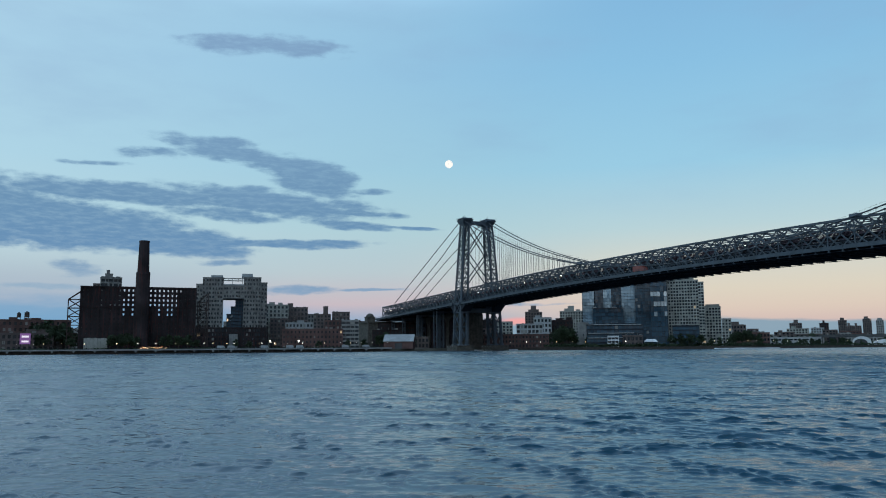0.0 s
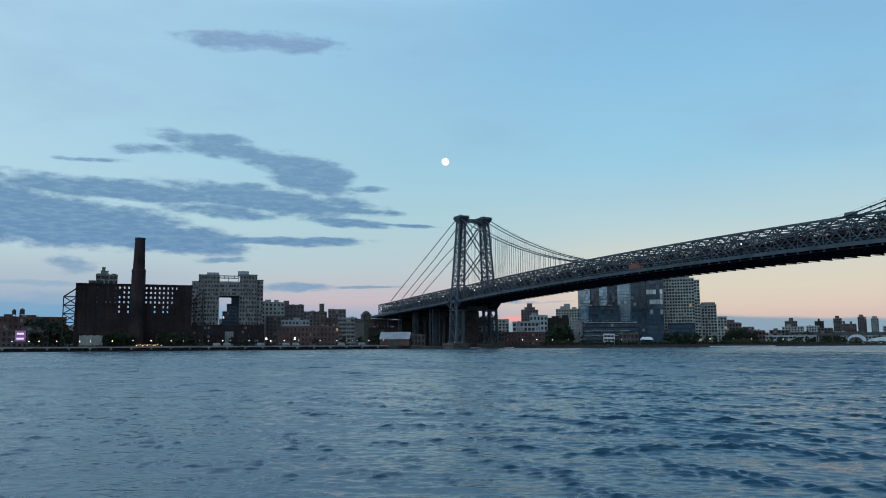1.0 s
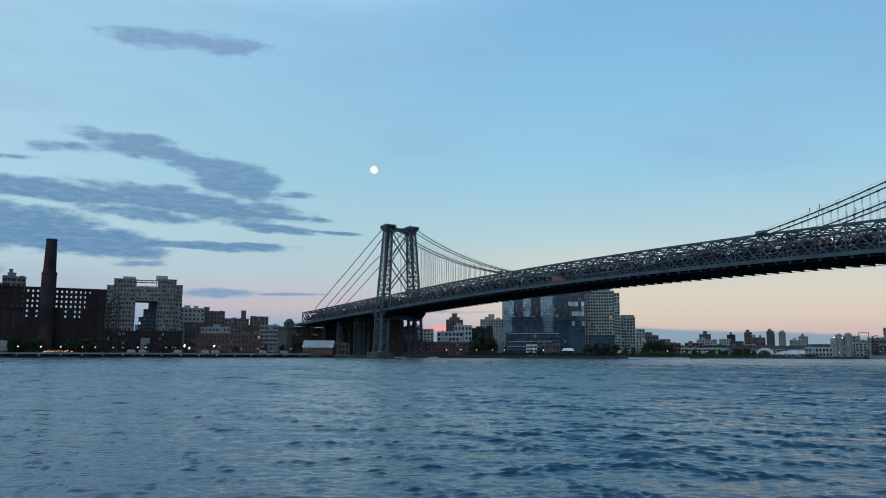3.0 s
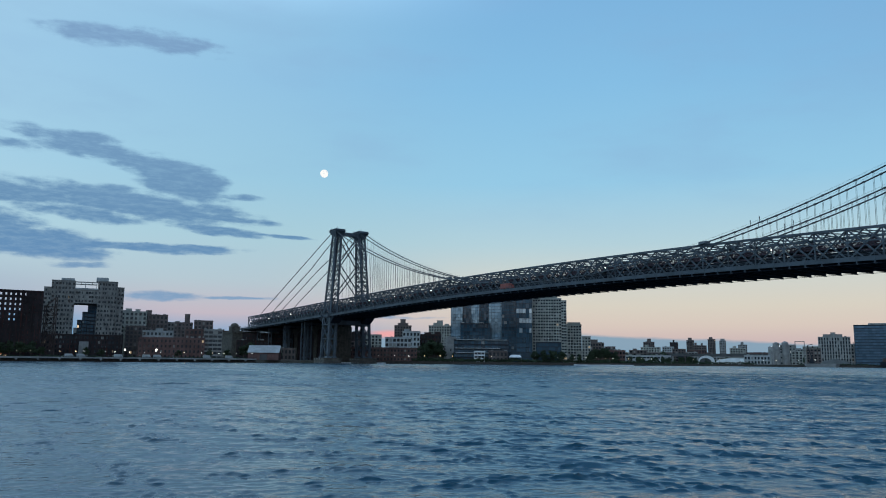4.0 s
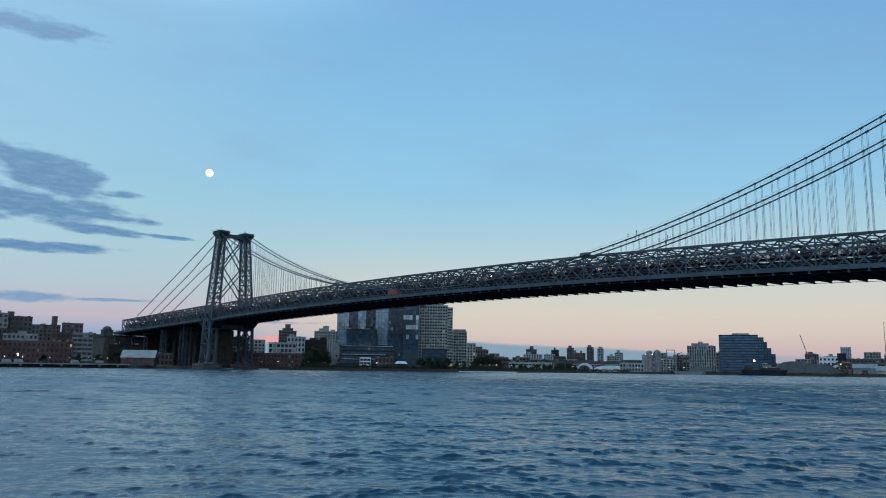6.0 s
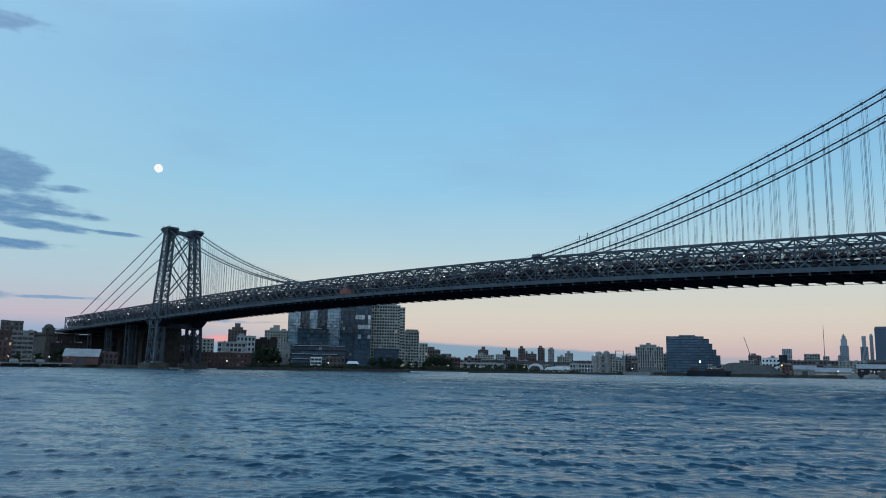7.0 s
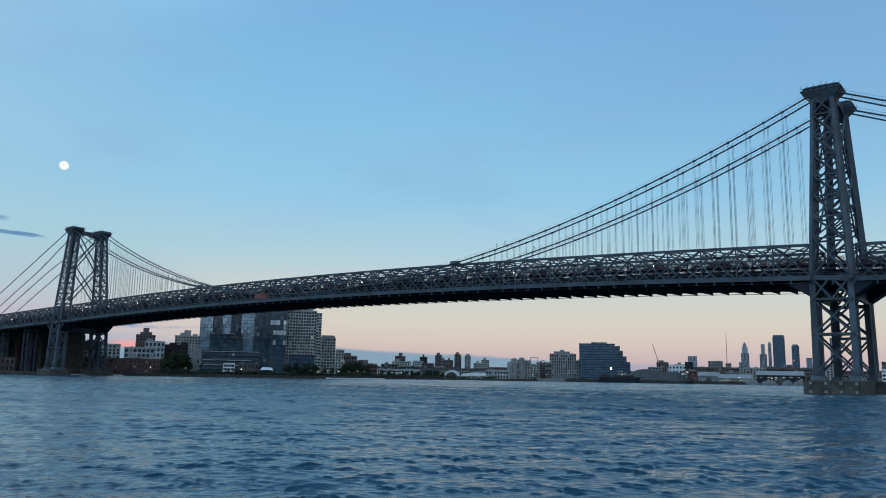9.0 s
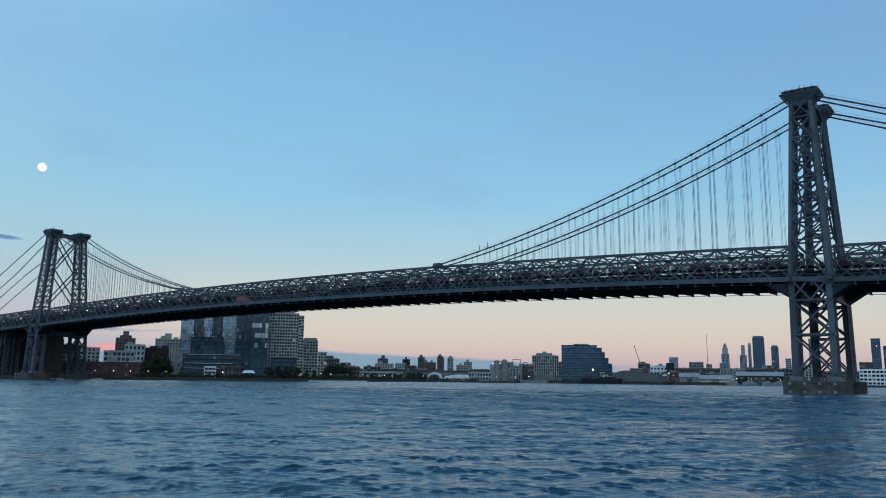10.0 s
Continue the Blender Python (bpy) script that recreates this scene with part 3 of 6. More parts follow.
for yy, lab in ((0.6, "weathered granite pier standing in the river"), (YB, "low granite pier at the far bank")):
    for sx in (-15.3, 15.3):
        pier(sx, yy, lab, yy < 1 and sx < 0)


def deck_z(y):
    return camber(y) - TRUSS


def ribbon(x0, x1, d0, d1, ys):
    """A strip of the floor that follows the camber, between x0 and x1 and the two heights over the bottom chord."""
    m = Mesh()
    n = len(ys)
    for y in ys:
        z = deck_z(y)
        m.v += [(x0, y, z + d0), (x1, y, z + d0), (x1, y, z + d1), (x0, y, z + d1)]
    for i in range(n - 1):
        for j in range(4):
            m.f.append((4 * i + j, 4 * i + (j + 1) % 4, 4 * i + 4 + (j + 1) % 4, 4 * i + 4 + j))
    m.f += [(3, 2, 1, 0), (4 * n - 4, 4 * n - 3, 4 * n - 2, 4 * n - 1)]
    return m


def truss(x, ys, name, label):
    tr = thing(name, label, "bridge truss", group="stiffening trusses of the bridge")
    bay = (ys[-1] - ys[0]) / round((ys[-1] - ys[0]) / 12.2)
    n = round((ys[-1] - ys[0]) / bay)
    nodes = [ys[0] + bay * i for i in range(n + 1)]
    for name2, off, w, h in (("top_chord", TRUSS - 0.9, 0.9, 0.9), ("bottom_chord", -0.05, 0.9, 0.9), ("middle_chord", TRUSS - 5.2, 0.35, 0.4), ("upper_rail", TRUSS - 2.6, 0.2, 0.22)):
        part(name2, ribbon(x - w / 2, x + w / 2, off, off + h, nodes), STEEL, tr)
    for a, b in zip(nodes, nodes[1:]):
        ta, tb = camber(a), camber(b)
        ba, bb = ta - TRUSS, tb - TRUSS
        m, tm = (a + b) / 2, (ta + tb) / 2
        bar("diagonal", (x, a, ta - 0.5), (x, b, bb + 0.5), 0.5, 0.5, STEEL, tr)
        bar("diagonal", (x, a, ba + 0.5), (x, b, tb - 0.5), 0.5, 0.5, STEEL, tr)
        c = min(m + bay, nodes[-1])
        f = (c - m) / bay
        tc = camber(c)
        bar("diagonal", (x, m, tm - 0.5), (x, c, tm - 0.5 + (tc - TRUSS + 0.5 - tm + 0.5) * 1.0 if f > 0.9 else tm - TRUSS * f), 0.45, 0.45, STEEL, tr)
        bar("diagonal", (x, m, tm - TRUSS + 0.5), (x, c, tc - 0.5 if f > 0.9 else tm - TRUSS * (1 - f)), 0.45, 0.45, STEEL, tr)
        bar("vertical", (x, a, ba), (x, a, ta), 0.4, 0.45, STEEL, tr)
    bar("vertical", (x, nodes[-1], camber(nodes[-1]) - TRUSS), (x, nodes[-1], camber(nodes[-1])), 0.5, 0.55, STEEL, tr)
    return nodes


SPANS = ((7.0, 480.0, "main_span_truss", "long grey steel lattice stiffening truss of the main span"),
         (494.0, 668.0, "side_span_truss", "grey steel lattice truss of the far side span"),
         (-180.0, -6.0, "side_span_truss", "grey steel lattice truss of the near side span"))
for y0, y1, nm, lab in SPANS:
    for x in (-10.2, 10.2):
        nodes = truss(x, (y0, y1), nm, lab)
    lt = thing("top_lateral_bracing", "steel struts across the top of the trusses", "bridge bracing")
    for a, b in zip(nodes, nodes[1:]):
        bar("strut", (-10.2, a, camber(a) - 0.5), (10.2, a, camber(a) - 0.5), 0.4, 0.5, STEEL, lt)
        bar("lateral", (-10.2, a, camber(a) - 0.5), (10.2, b, camber(b) - 0.5), 0.3, 0.35, STEEL, lt)
        bar("lateral", (10.2, a, camber(a) - 0.5), (-10.2, b, camber(b) - 0.5), 0.3, 0.35, STEEL, lt)
        for s in (-1, 1):
            bar("knee_brace", (s * 10.2, a, camber(a) - 3.6), (s * 6.2, a, camber(a) - 0.6), 0.3, 0.3, STEEL, lt)


deck = thing("bridge_deck", "dark steel bridge floor with outer roadways on brackets", "bridge deck", (0, 0, 0))
ys = [-180 + 848 * i / 140 for i in range(141)]
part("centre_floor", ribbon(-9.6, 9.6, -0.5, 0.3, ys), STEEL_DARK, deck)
for s in (-1, 1):
    def strip(name, x0, x1, d0, d1, mat, label=""):
        a, b = sorted((s * x0, s * x1))
        return part(name, ribbon(a, b, d0, d1, ys), mat, deck, label)
    strip("outer_roadway", 10.8, 17.6, -0.2, 0.25, ASPHALT)
    strip("edge_girder", 17.6, 18.0, -0.95, 0.65, STEEL, "grey painted edge girder")
    for h in (1.15, 1.6):
        strip("railing_rail", 17.75, 17.87, h, h + 0.12, STEEL)
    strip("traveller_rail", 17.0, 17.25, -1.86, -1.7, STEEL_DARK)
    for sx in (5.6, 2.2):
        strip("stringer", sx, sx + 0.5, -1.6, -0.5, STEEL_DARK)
    strip("road_barrier", 9.3, 9.6, 0.3, 1.35, STEEL, "grey painted traffic barrier")
    strip("track_fence", 4.6, 4.7, 0.3, 3.5, STEEL_DARK)
    strip("walkway", 5.2, 8.8, 4.9, 5.25, STEEL_DARK, "raised footway between the trusses")
    for fx in (5.24, 8.76):
        pk = Mesh()
        for i in range(2700):
            y = -170 + 0.31 * i
            if y < 664:
                z = deck_z(y)
                pk.box(s * fx - 0.03, s * fx + 0.03, y - 0.06, y + 0.06, z + 5.2, z + 8.3)
        tagged(part("railing_mesh", pk, RAIL_RED, deck, "dull red footway railing bars"), kind="stuff")
    strip("walkway_handrail", 8.7, 8.82, 6.4, 6.55, RAIL_RED)
    strip("service_pipe", 8.9, 9.3, 3.2, 3.6, STEEL_DARK)
    strip("contact_rail", 1.5, 1.8, 0.3, 0.8, STEEL_DARK)
fb = Mesh()
fb.prism([(-17.6, -0.2), (-17.3, -1.7), (-16.9, -1.75), (-10.2, -2.0), (10.2, -2.0), (16.9, -1.75), (17.3, -1.7), (17.6, -0.2)], -0.25, 0.25)
plain = len(fb.f)
for s in (-1, 1):
    fb.box(s * 17.85 - 0.25, s * 17.85 + 0.25, -0.16, 0.16, -1.9, 0.85)
    fb.box(s * 17.5 - 0.6, s * 17.5 + 0.6, -0.4, 0.4, -1.95, -1.7)
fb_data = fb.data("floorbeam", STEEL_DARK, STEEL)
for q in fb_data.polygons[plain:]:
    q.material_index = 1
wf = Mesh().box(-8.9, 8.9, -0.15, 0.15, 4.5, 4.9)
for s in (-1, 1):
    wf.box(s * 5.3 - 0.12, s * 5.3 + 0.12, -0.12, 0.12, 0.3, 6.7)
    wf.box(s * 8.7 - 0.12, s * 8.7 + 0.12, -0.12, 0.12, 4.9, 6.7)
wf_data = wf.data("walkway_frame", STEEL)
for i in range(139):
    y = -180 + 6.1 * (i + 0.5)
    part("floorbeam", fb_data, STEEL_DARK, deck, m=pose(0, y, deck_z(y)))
    part("walkway_frame", wf_data, STEEL, deck, m=pose(0, y, deck_z(y)))


def deck_lamp(x, y):
    z = deck_z(y)
    lp = thing("bridge_lamp", "small white lamp on a bracket by the roadway", "lamp", (x, y, z + 0.25), group="roadway lamps on the bridge")
    part("post", Mesh().frustum(0, 0, 0, 6.0, 0.12, 0.08, 6).beam((0, 0, 5.9), (-1.2, 0, 6.2), 0.1), STEEL, lp)
    part("lamp_head", Mesh().frustum(-1.3, 0, 6.0, 6.3, 0.2, 0.14, 8), LAMP_WHITE, lp)


for y in (516, 540, 564, 590, 612, 640, 655, 462, 430, 396, 352, 60, 120, 205):
    deck_lamp(-11.2, y)


# steel bents under the far side span
def bent(y, w, lattice):
    zt = deck_z(y) - 2.3
    b = thing("span_bent", "steel lattice bent carrying the side span", "bridge support", (0, y, 2.0), group="bents under the side span")
    h = zt - 2.0
    for s in (-1, 1):
        for dx in (-w / 2, w / 2):
            for dy in ((-w / 2, w / 2) if lattice else (0,)):
                bar("leg", (s * 10.2 + dx, dy, 0), (s * 10.2 + dx, dy, h), 0.8, 0.8, STEEL, b)
        n = 4
        for i in range(n):
            z0, z1 = h * i / n, h * (i + 1) / n
            for dy in ((-w / 2, w / 2) if lattice else (0,)):
                bar("brace", (s * 10.2 - w / 2, dy, z0), (s * 10.2 + w / 2, dy, z1), 0.35, 0.35, STEEL, b)
                bar("brace", (s * 10.2 + w / 2, dy, z0), (s * 10.2 - w / 2, dy, z1), 0.35, 0.35, STEEL, b)
    bar("cap_beam", (-12.5, 0, h - 0.8), (12.5, 0, h - 0.8), 1.2, 1.6, STEEL, b)


bent(537, 6.0, True)
bent(577, 3.4, True)
bent(613, 2.6, False)
bent(640, 2.6, False)

# added stone arcade closed with brick, to darken the space under the far side span
arc = thing("stone_arcade", "added dark stone arcade that fills the gloom under the side span", "arcade", (12.0, 504.0, 2.0))
for i in range(8):
    y0, n = 20.0 * i, 10
    top = deck_z(504 + y0 + 10) - 4.2
    pts = [(y0, 0), (y0 + 3, 0), (y0 + 3, top - 10)] + [(y0 + 10 - 7 * math.cos(math.pi * j / n), top - 10 + 7 * math.sin(math.pi * j / n)) for j in range(1, n)] + [(y0 + 17, top - 10), (y0 + 17, 0), (y0 + 20, 0), (y0 + 20, top), (y0, top)]
    m = Mesh()
    m.add([(-1.2, a, b) for a, b in pts] + [(1.2, a, b) for a, b in pts], [tuple(range(len(pts) - 1, -1, -1)), tuple(range(len(pts), 2 * len(pts)))] + [(j, (j + 1) % len(pts), len(pts) + (j + 1) % len(pts), len(pts) + j) for j in range(len(pts))])
    part("arch", m, GRANITE, arc)
    part("infill", Mesh().box(-0.3, 0.5, y0 + 2.8, y0 + 17.2, 0, top - 3.2), BRICK_DARK, arc, "dark brick infill")
part("end_wall", Mesh().box(-22.0, 1.2, -1.2, 0.0, 0, 27.0), GRANITE, arc)

# stone anchorage and the approach beyond it
anchor = thing("anchorage", "massive weathered grey stone cable anchorage with a parapet", "anchorage", (0, 690, 2.0))
am = Mesh().taper((-27, 27, -24, 24), (-25, 25, -22, 22), 0, 25)
am.box(-26, 26, -23, 23, 25, 26.2)
part("body", am, GRANITE, anchor)
for s in (-1, 1):
    tu = Mesh().box(s * 22 - 4, s * 22 + 4, -22, -14, 26.2, 30.5).box(s * 22 - 4.4, s * 22 + 4.4, -22.4, -13.6, 30.5, 31.1)
    for i in range(5):
        a0, a1 = math.pi / 2 * i / 5, math.pi / 2 * (i + 1) / 5
        tu.frustum(s * 22, -18, 31.1 + 3.4 * math.sin(a0), 31.1 + 3.4 * math.sin(a1), 4.0 * math.cos(a0), max(0.2, 4.0 * math.cos(a1)), 14)
    part("turret", tu, GRANITE, anchor, "domed stone turret")
app = thing("approach_viaduct", "dull red steel approach viaduct behind the anchorage", "viaduct", (0, 712, 0))
sec = Mesh()
for x0, x1, d0, d1 in ((-18, 18, -2.0, 0.3), (-18.2, -17.8, 0.3, 1.6), (17.8, 18.2, 0.3, 1.6)):
    sec.add([(x0, 0, 30 + d0), (x1, 0, 30 + d0), (x1, 0, 30 + d1), (x0, 0, 30 + d1), (x0, 420, 17 + d0), (x1, 420, 17 + d0), (x1, 420, 17 + d1), (x0, 420, 17 + d1)],
            [(0, 1, 2, 3), (7, 6, 5, 4), (0, 4, 5, 1), (1, 5, 6, 2), (2, 6, 7, 3), (3, 7, 4, 0)])
part("girder", sec, RUST, app)
for i in range(9):
    for s in (-1, 1):
        part("column", Mesh().box(s * 13 - 0.6, s * 13 + 0.6, 20 + 48 * i, 21.2 + 48 * i, 2.0, 27.2 - 1.48 * i), RUST, app)

truck = thing("box_truck", "dull red box truck on the outer roadway", "truck", (-14.0, 277.0, deck_z(277.0) + 0.25))
part("cargo_box", Mesh().box(-1.25, 1.25, -4.2, 3.2, 1.0, 3.7), TRUCK_RED, truck)
part("cab", Mesh().taper((-1.2, 1.2, -6.2, -4.4), (-1.15, 1.15, -5.8, -4.4), 0.8, 2.9), TRUCK_RED, truck)
part("chassis", Mesh().box(-1.0, 1.0, -6.0, 3.0, 0.6, 1.0), STEEL_DARK, truck)
wh = Mesh()
ring = [(0.5 * math.cos(math.pi * i / 6), 0.5 * math.sin(math.pi * i / 6)) for i in range(12)]
wh.add([(-0.15, c, d + 0.5) for c, d in ring] + [(0.15, c, d + 0.5) for c, d in ring], [(i, (i + 1) % 12, 12 + (i + 1) % 12, 12 + i) for i in range(12)] + [tuple(range(12)), tuple(range(23, 11, -1))])
wheel = wh.data("wheel", STEEL_DARK)
for sx in (-1.0, 1.0):
    for yy in (-5.0, 1.2, 2.3):
        part("wheel", wheel, STEEL_DARK, truck, m=pose(sx, yy, 0))


# ---- cables and hangers ----
def cable_z(y, top):
    if y < 0.6:
        return TOP_M - 1.4 - (0.6 - y) * 0.43
    if y > YB:
        return TOP_B - 1.4 - (y - YB) * 0.41
    low = 44.0
    mid = 243.8
    hi = TOP_M - 1.4 if y < mid else TOP_B - 0.9
    return low + (hi - low) * ((y - mid) / 243.2) ** 2


def tube(pts, r, n=8):
    m = Mesh()
    for i, p in enumerate(pts):
        d = Vector(pts[min(i + 1, len(pts) - 1)]) - Vector(pts[max(i - 1, 0)])
        d.normalize()
        u = Vector((1, 0, 0))
        w = d.cross(u).normalized()
        for kk in range(n):
            a = 2 * math.pi * kk / n
            m.v.append(tuple(Vector(p) + r * (math.cos(a) * u + math.sin(a) * w)))
    for i in range(len(pts) - 1):
        for kk in range(n):
            m.f.append((i * n + kk, i * n + (kk + 1) % n, (i + 1) * n + (kk + 1) % n, (i + 1) * n + kk))
    return m


for cx in (-12.9, -7.5, 7.5, 12.9):
    yy = [-168 + 8 * i for i in range(5, 21)] + [0.6] + [6 + 6 * i for i in range(80)] + [YB] + [YB + 6 + 8 * i for i in range(18)]
    def bend(y):
        # the inner cables spread evenly across the side spans
        off = max(0.0, 0.6 - y, y - YB)
        return cx if abs(cx) > 10 else math.copysign(7.5 - 4.0 * min(1.0, off / 60), cx)
    cb = thing("main_cable", "thick grey main suspension cable with thin hangers", "suspension cable", group="main cables of the bridge")
    part("cable", tube([(bend(y), y, cable_z(y, 0)) for y in yy], 0.29), CABLE, cb)
    for sgn in (-0.35, 0.35):
        part("hand_rope", tube([(bend(y) + sgn, y, cable_z(y, 0) + 1.1) for y in yy], 0.018, 4), CABLE, cb)
    i = 0
    while True:
        y = 13.1 + 6.1 * i
        i += 1
        if y > 476:
            break
        z1, z0 = cable_z(y, 0), camber(y) - 0.4
        if z1 > z0 + 0.6:
            for e in (-0.2, 0.2):
                bar("hanger", (cx, y + e, z0), (cx, y + e, z1), 0.07, 0.07, CABLE, cb)
            bar("cable_band", (cx, y - 0.45, cable_z(y - 0.45, 0)), (cx, y + 0.45, cable_z(y + 0.45, 0)), 0.62, 0.62, CABLE, cb)
    for y in ((124.0, 128.0, 360.0, 364.0) if cx < 0 else (122.0, 126.0)):
        bar("lamp_post", (cx, y, cable_z(y, 0)), (cx, y, cable_z(y, 0) + 1.9), 0.16, 0.16, CABLE, cb)
        part("lantern", Mesh().frustum(cx, y, cable_z(y, 0) + 1.8, cable_z(y, 0) + 2.4, 0.24, 0.12, 8), CABLE, cb)
for x in (-10.2, 10.2):
    for y in (151.5, 335.5):
        solid("cable_hood", Mesh().taper((-1.0, 1.0, -2.4, 2.4), (-0.8, 0.8, -1.6, 2.2), 0, 1.3), STEEL, "small steel hood where the cable meets the truss", "cable hood", (x, y, camber(y) - 0.05), group="cable hoods")


# ---- buildings ----
def facade(mesh, o, u, w, h, cols, rows, fw, fh, z0, panes, inset=0.35, skip=None, loose=0.0):
    """One wall with real openings, from corner o along the unit vector u; the outside is on its right-hand side. Adds pane poses to panes."""
    n = Vector((u[1], -u[0], 0))
    o, u = Vector(o), Vector((u[0], u[1], 0))
    cw, ch = w / cols, (h - z0) / rows
    dice = random.Random(round(w * 13 + h * 5 + cols))

    def P(a, z, d=0.0):
        p = o + u * a - n * d
        return (p.x, p.y, o.z + z)
    if z0 > 0:
        mesh.add([P(0, 0), P(w, 0), P(w, z0), P(0, z0)], [(0, 1, 2, 3)])
    sx, sz = cw * (1 - fw) / 2, ch * (1 - fh) / 2
    for r in range(rows):
        zb = z0 + r * ch
        mesh.add([P(0, zb), P(w, zb), P(w, zb + sz), P(0, zb + sz)], [(0, 1, 2, 3)])
        mesh.add([P(0, zb + ch - sz), P(w, zb + ch - sz), P(w, zb + ch), P(0, zb + ch)], [(0, 1, 2, 3)])
        za, zc = zb + sz, zb + ch - sz
        last = 0.0
        for c in range(cols):
            if skip and skip(c, r):
                continue
            sh, wd = cw * loose * dice.uniform(-0.5, 0.5), 1 + loose * dice.uniform(-1.2, 0.5)
            a0, a1 = (c + 0.5) * cw + sh - cw * fw * wd / 2, (c + 0.5) * cw + sh + cw * fw * wd / 2
            mesh.add([P(last, za), P(a0, za), P(a0, zc), P(last, zc)], [(0, 1, 2, 3)])
            mesh.add([P(a0, za), P(a1, za), P(a1, zc), P(a0, zc), P(a0, za, inset), P(a1, za, inset), P(a1, zc, inset), P(a0, zc, inset)],
                     [(0, 1, 5, 4), (1, 2, 6, 5), (2, 3, 7, 6), (3, 0, 4, 7)])
            last = a1
            mid = o + u * ((a0 + a1) / 2) - n * inset
            panes.append(Matrix.LocRotScale((mid.x, mid.y, o.z + (za + zc) / 2), Matrix((u, -n, (0, 0, 1))).transposed().to_quaternion(), (a1 - a0, 1.0, zc - za)))
        mesh.add([P(last, za), P(w, za), P(w, zc), P(last, zc)], [(0, 1, 2, 3)])


PANES = {}


def pane_mesh(mat):
    if mat.name not in PANES:
        m = Mesh().add([(-0.5, 0, -0.5), (0.5, 0, -0.5), (0.5, 0, 0.5), (-0.5, 0, 0.5)], [(0, 1, 2, 3)])
        m.box(-0.04, 0.04, -0.06, 0.04, -0.5, 0.5)
        PANES[mat.name] = m.data("pane_" + mat.name, mat)
    return PANES[mat.name]


def block(b, w, d, h, wall, rows, cols, at=(0, 0, 0), fw=0.55, fh=0.6, z0=0.0, pane=None, parapet=0.8, most=20, name="wall", extra=None, loose=0.0):
    """A box with window openings on the front and both flanks, added under the thing b. extra: every so many panes take this second glass."""
    x, y, z = at
    m, panes = Mesh(), []
    dc = max(1, round(cols * d / w))
    facade(m, (x - w / 2, y - d / 2, z), (1, 0), w, h, cols, rows, fw, fh, z0, panes, loose=loose)
    facade(m, (x + w / 2, y - d / 2, z), (0, 1), d, h, dc, rows, fw, fh, z0, panes, loose=loose)
    facade(m, (x - w / 2, y + d / 2, z), (0, -1), d, h, dc, rows, fw, fh, z0, panes, loose=loose)
    m.add([(x + w / 2, y + d / 2, z), (x - w / 2, y + d / 2, z), (x - w / 2, y + d / 2, z + h), (x + w / 2, y + d / 2, z + h)], [(0, 1, 2, 3)])
    host = part(name, m, wall, b)
    part("core", Mesh().box(x - w / 2 + 0.5, x + w / 2 - 0.5, y - d / 2 + 0.5, y + d / 2 - 0.5, z, z + h - 0.1), ROOF, b)
    x0, x1, y0, y1 = x - w / 2, x + w / 2, y - d / 2, y + d / 2
    top = z + h
    r = Mesh().box(x0 - 0.15, x1 + 0.15, y0 - 0.15, y0 + 0.3, top, top + parapet).box(x0 - 0.15, x1 + 0.15, y1 - 0.3, y1 + 0.15, top, top + parapet)
    r.box(x0 - 0.15, x0 + 0.3, y0 + 0.3, y1 - 0.3, top, top + parapet).box(x1 - 0.3, x1 + 0.15, y0 + 0.3, y1 - 0.3, top, top + parapet)
    part("parapet", r, wall, b)
    part("roof", Mesh().box(x0 + 0.3, x1 - 0.3, y0 + 0.3, y1 - 0.3, top - 0.1, top + 0.15), ROOF, b)
    rng = random.Random(round(w * 31 + h * 7 + x * 3))
    for q in panes[:most]:
        p = extra if extra and 0.40 * h < q.translation.z - z < 0.76 * h and rng.random() < 0.5 else (pane or PANE)
        part("window", pane_mesh(p), None, host, m=q)
    if len(panes) > most:
        rest = Mesh()
        for q in panes[most:]:
            rest.add([q @ Vector(c) for c in ((-0.5, 0, -0.5), (0.5, 0, -0.5), (0.5, 0, 0.5), (-0.5, 0, 0.5))], [(0, 1, 2, 3)])
        tagged(part("glazing", rest, pane or PANE, host), kind="stuff")


def building(label, x, y, w, d, h, az, wall, rows, cols, roofbits=(), name="building", cat="building", group="", base=2.0, **more):
    """A block whose front looks back along the bearing az. roofbits: x0, x1, depth from, to, height over the roof."""
    b = thing(name, label, cat, (x, y, base), -az, group)
    block(b, w, d, h, wall, rows, cols, **more)
    if more.get("most", 20) and w > 9:
        rng = random.Random(round(x * 7 + y * 3 + h))
        u = Mesh()
        for _ in range(max(3, round(w / 5))):
            a, c, q = rng.uniform(-w * 0.44, w * 0.40), rng.uniform(-d * 0.40, d * 0.2), rng.uniform(0.5, 1.5)
            if rng.random() < 0.3:
                u.frustum(a, c, h + 0.1, h + 0.8 + 1.6 * q, 0.12 * q, 0.1 * q, 6)
            else:
                u.box(a - q, a + q, c - 0.8, c + 0.8, h + 0.1, h + 0.5 + q)
        tagged(part("roof_plant", u, CLAD_GREY, b, "grey rooftop vents and ducts"), kind="stuff")
    for a0, a1, b0, b1, hh in roofbits:
        part("roof_house", Mesh().box(a0, a1, b0, b1, h + 0.15, h + hh).box(a0 - 0.15, a1 + 0.15, b0 - 0.15, b1 + 0.15, h + hh, h + hh + 0.25), wall, b)
    return b


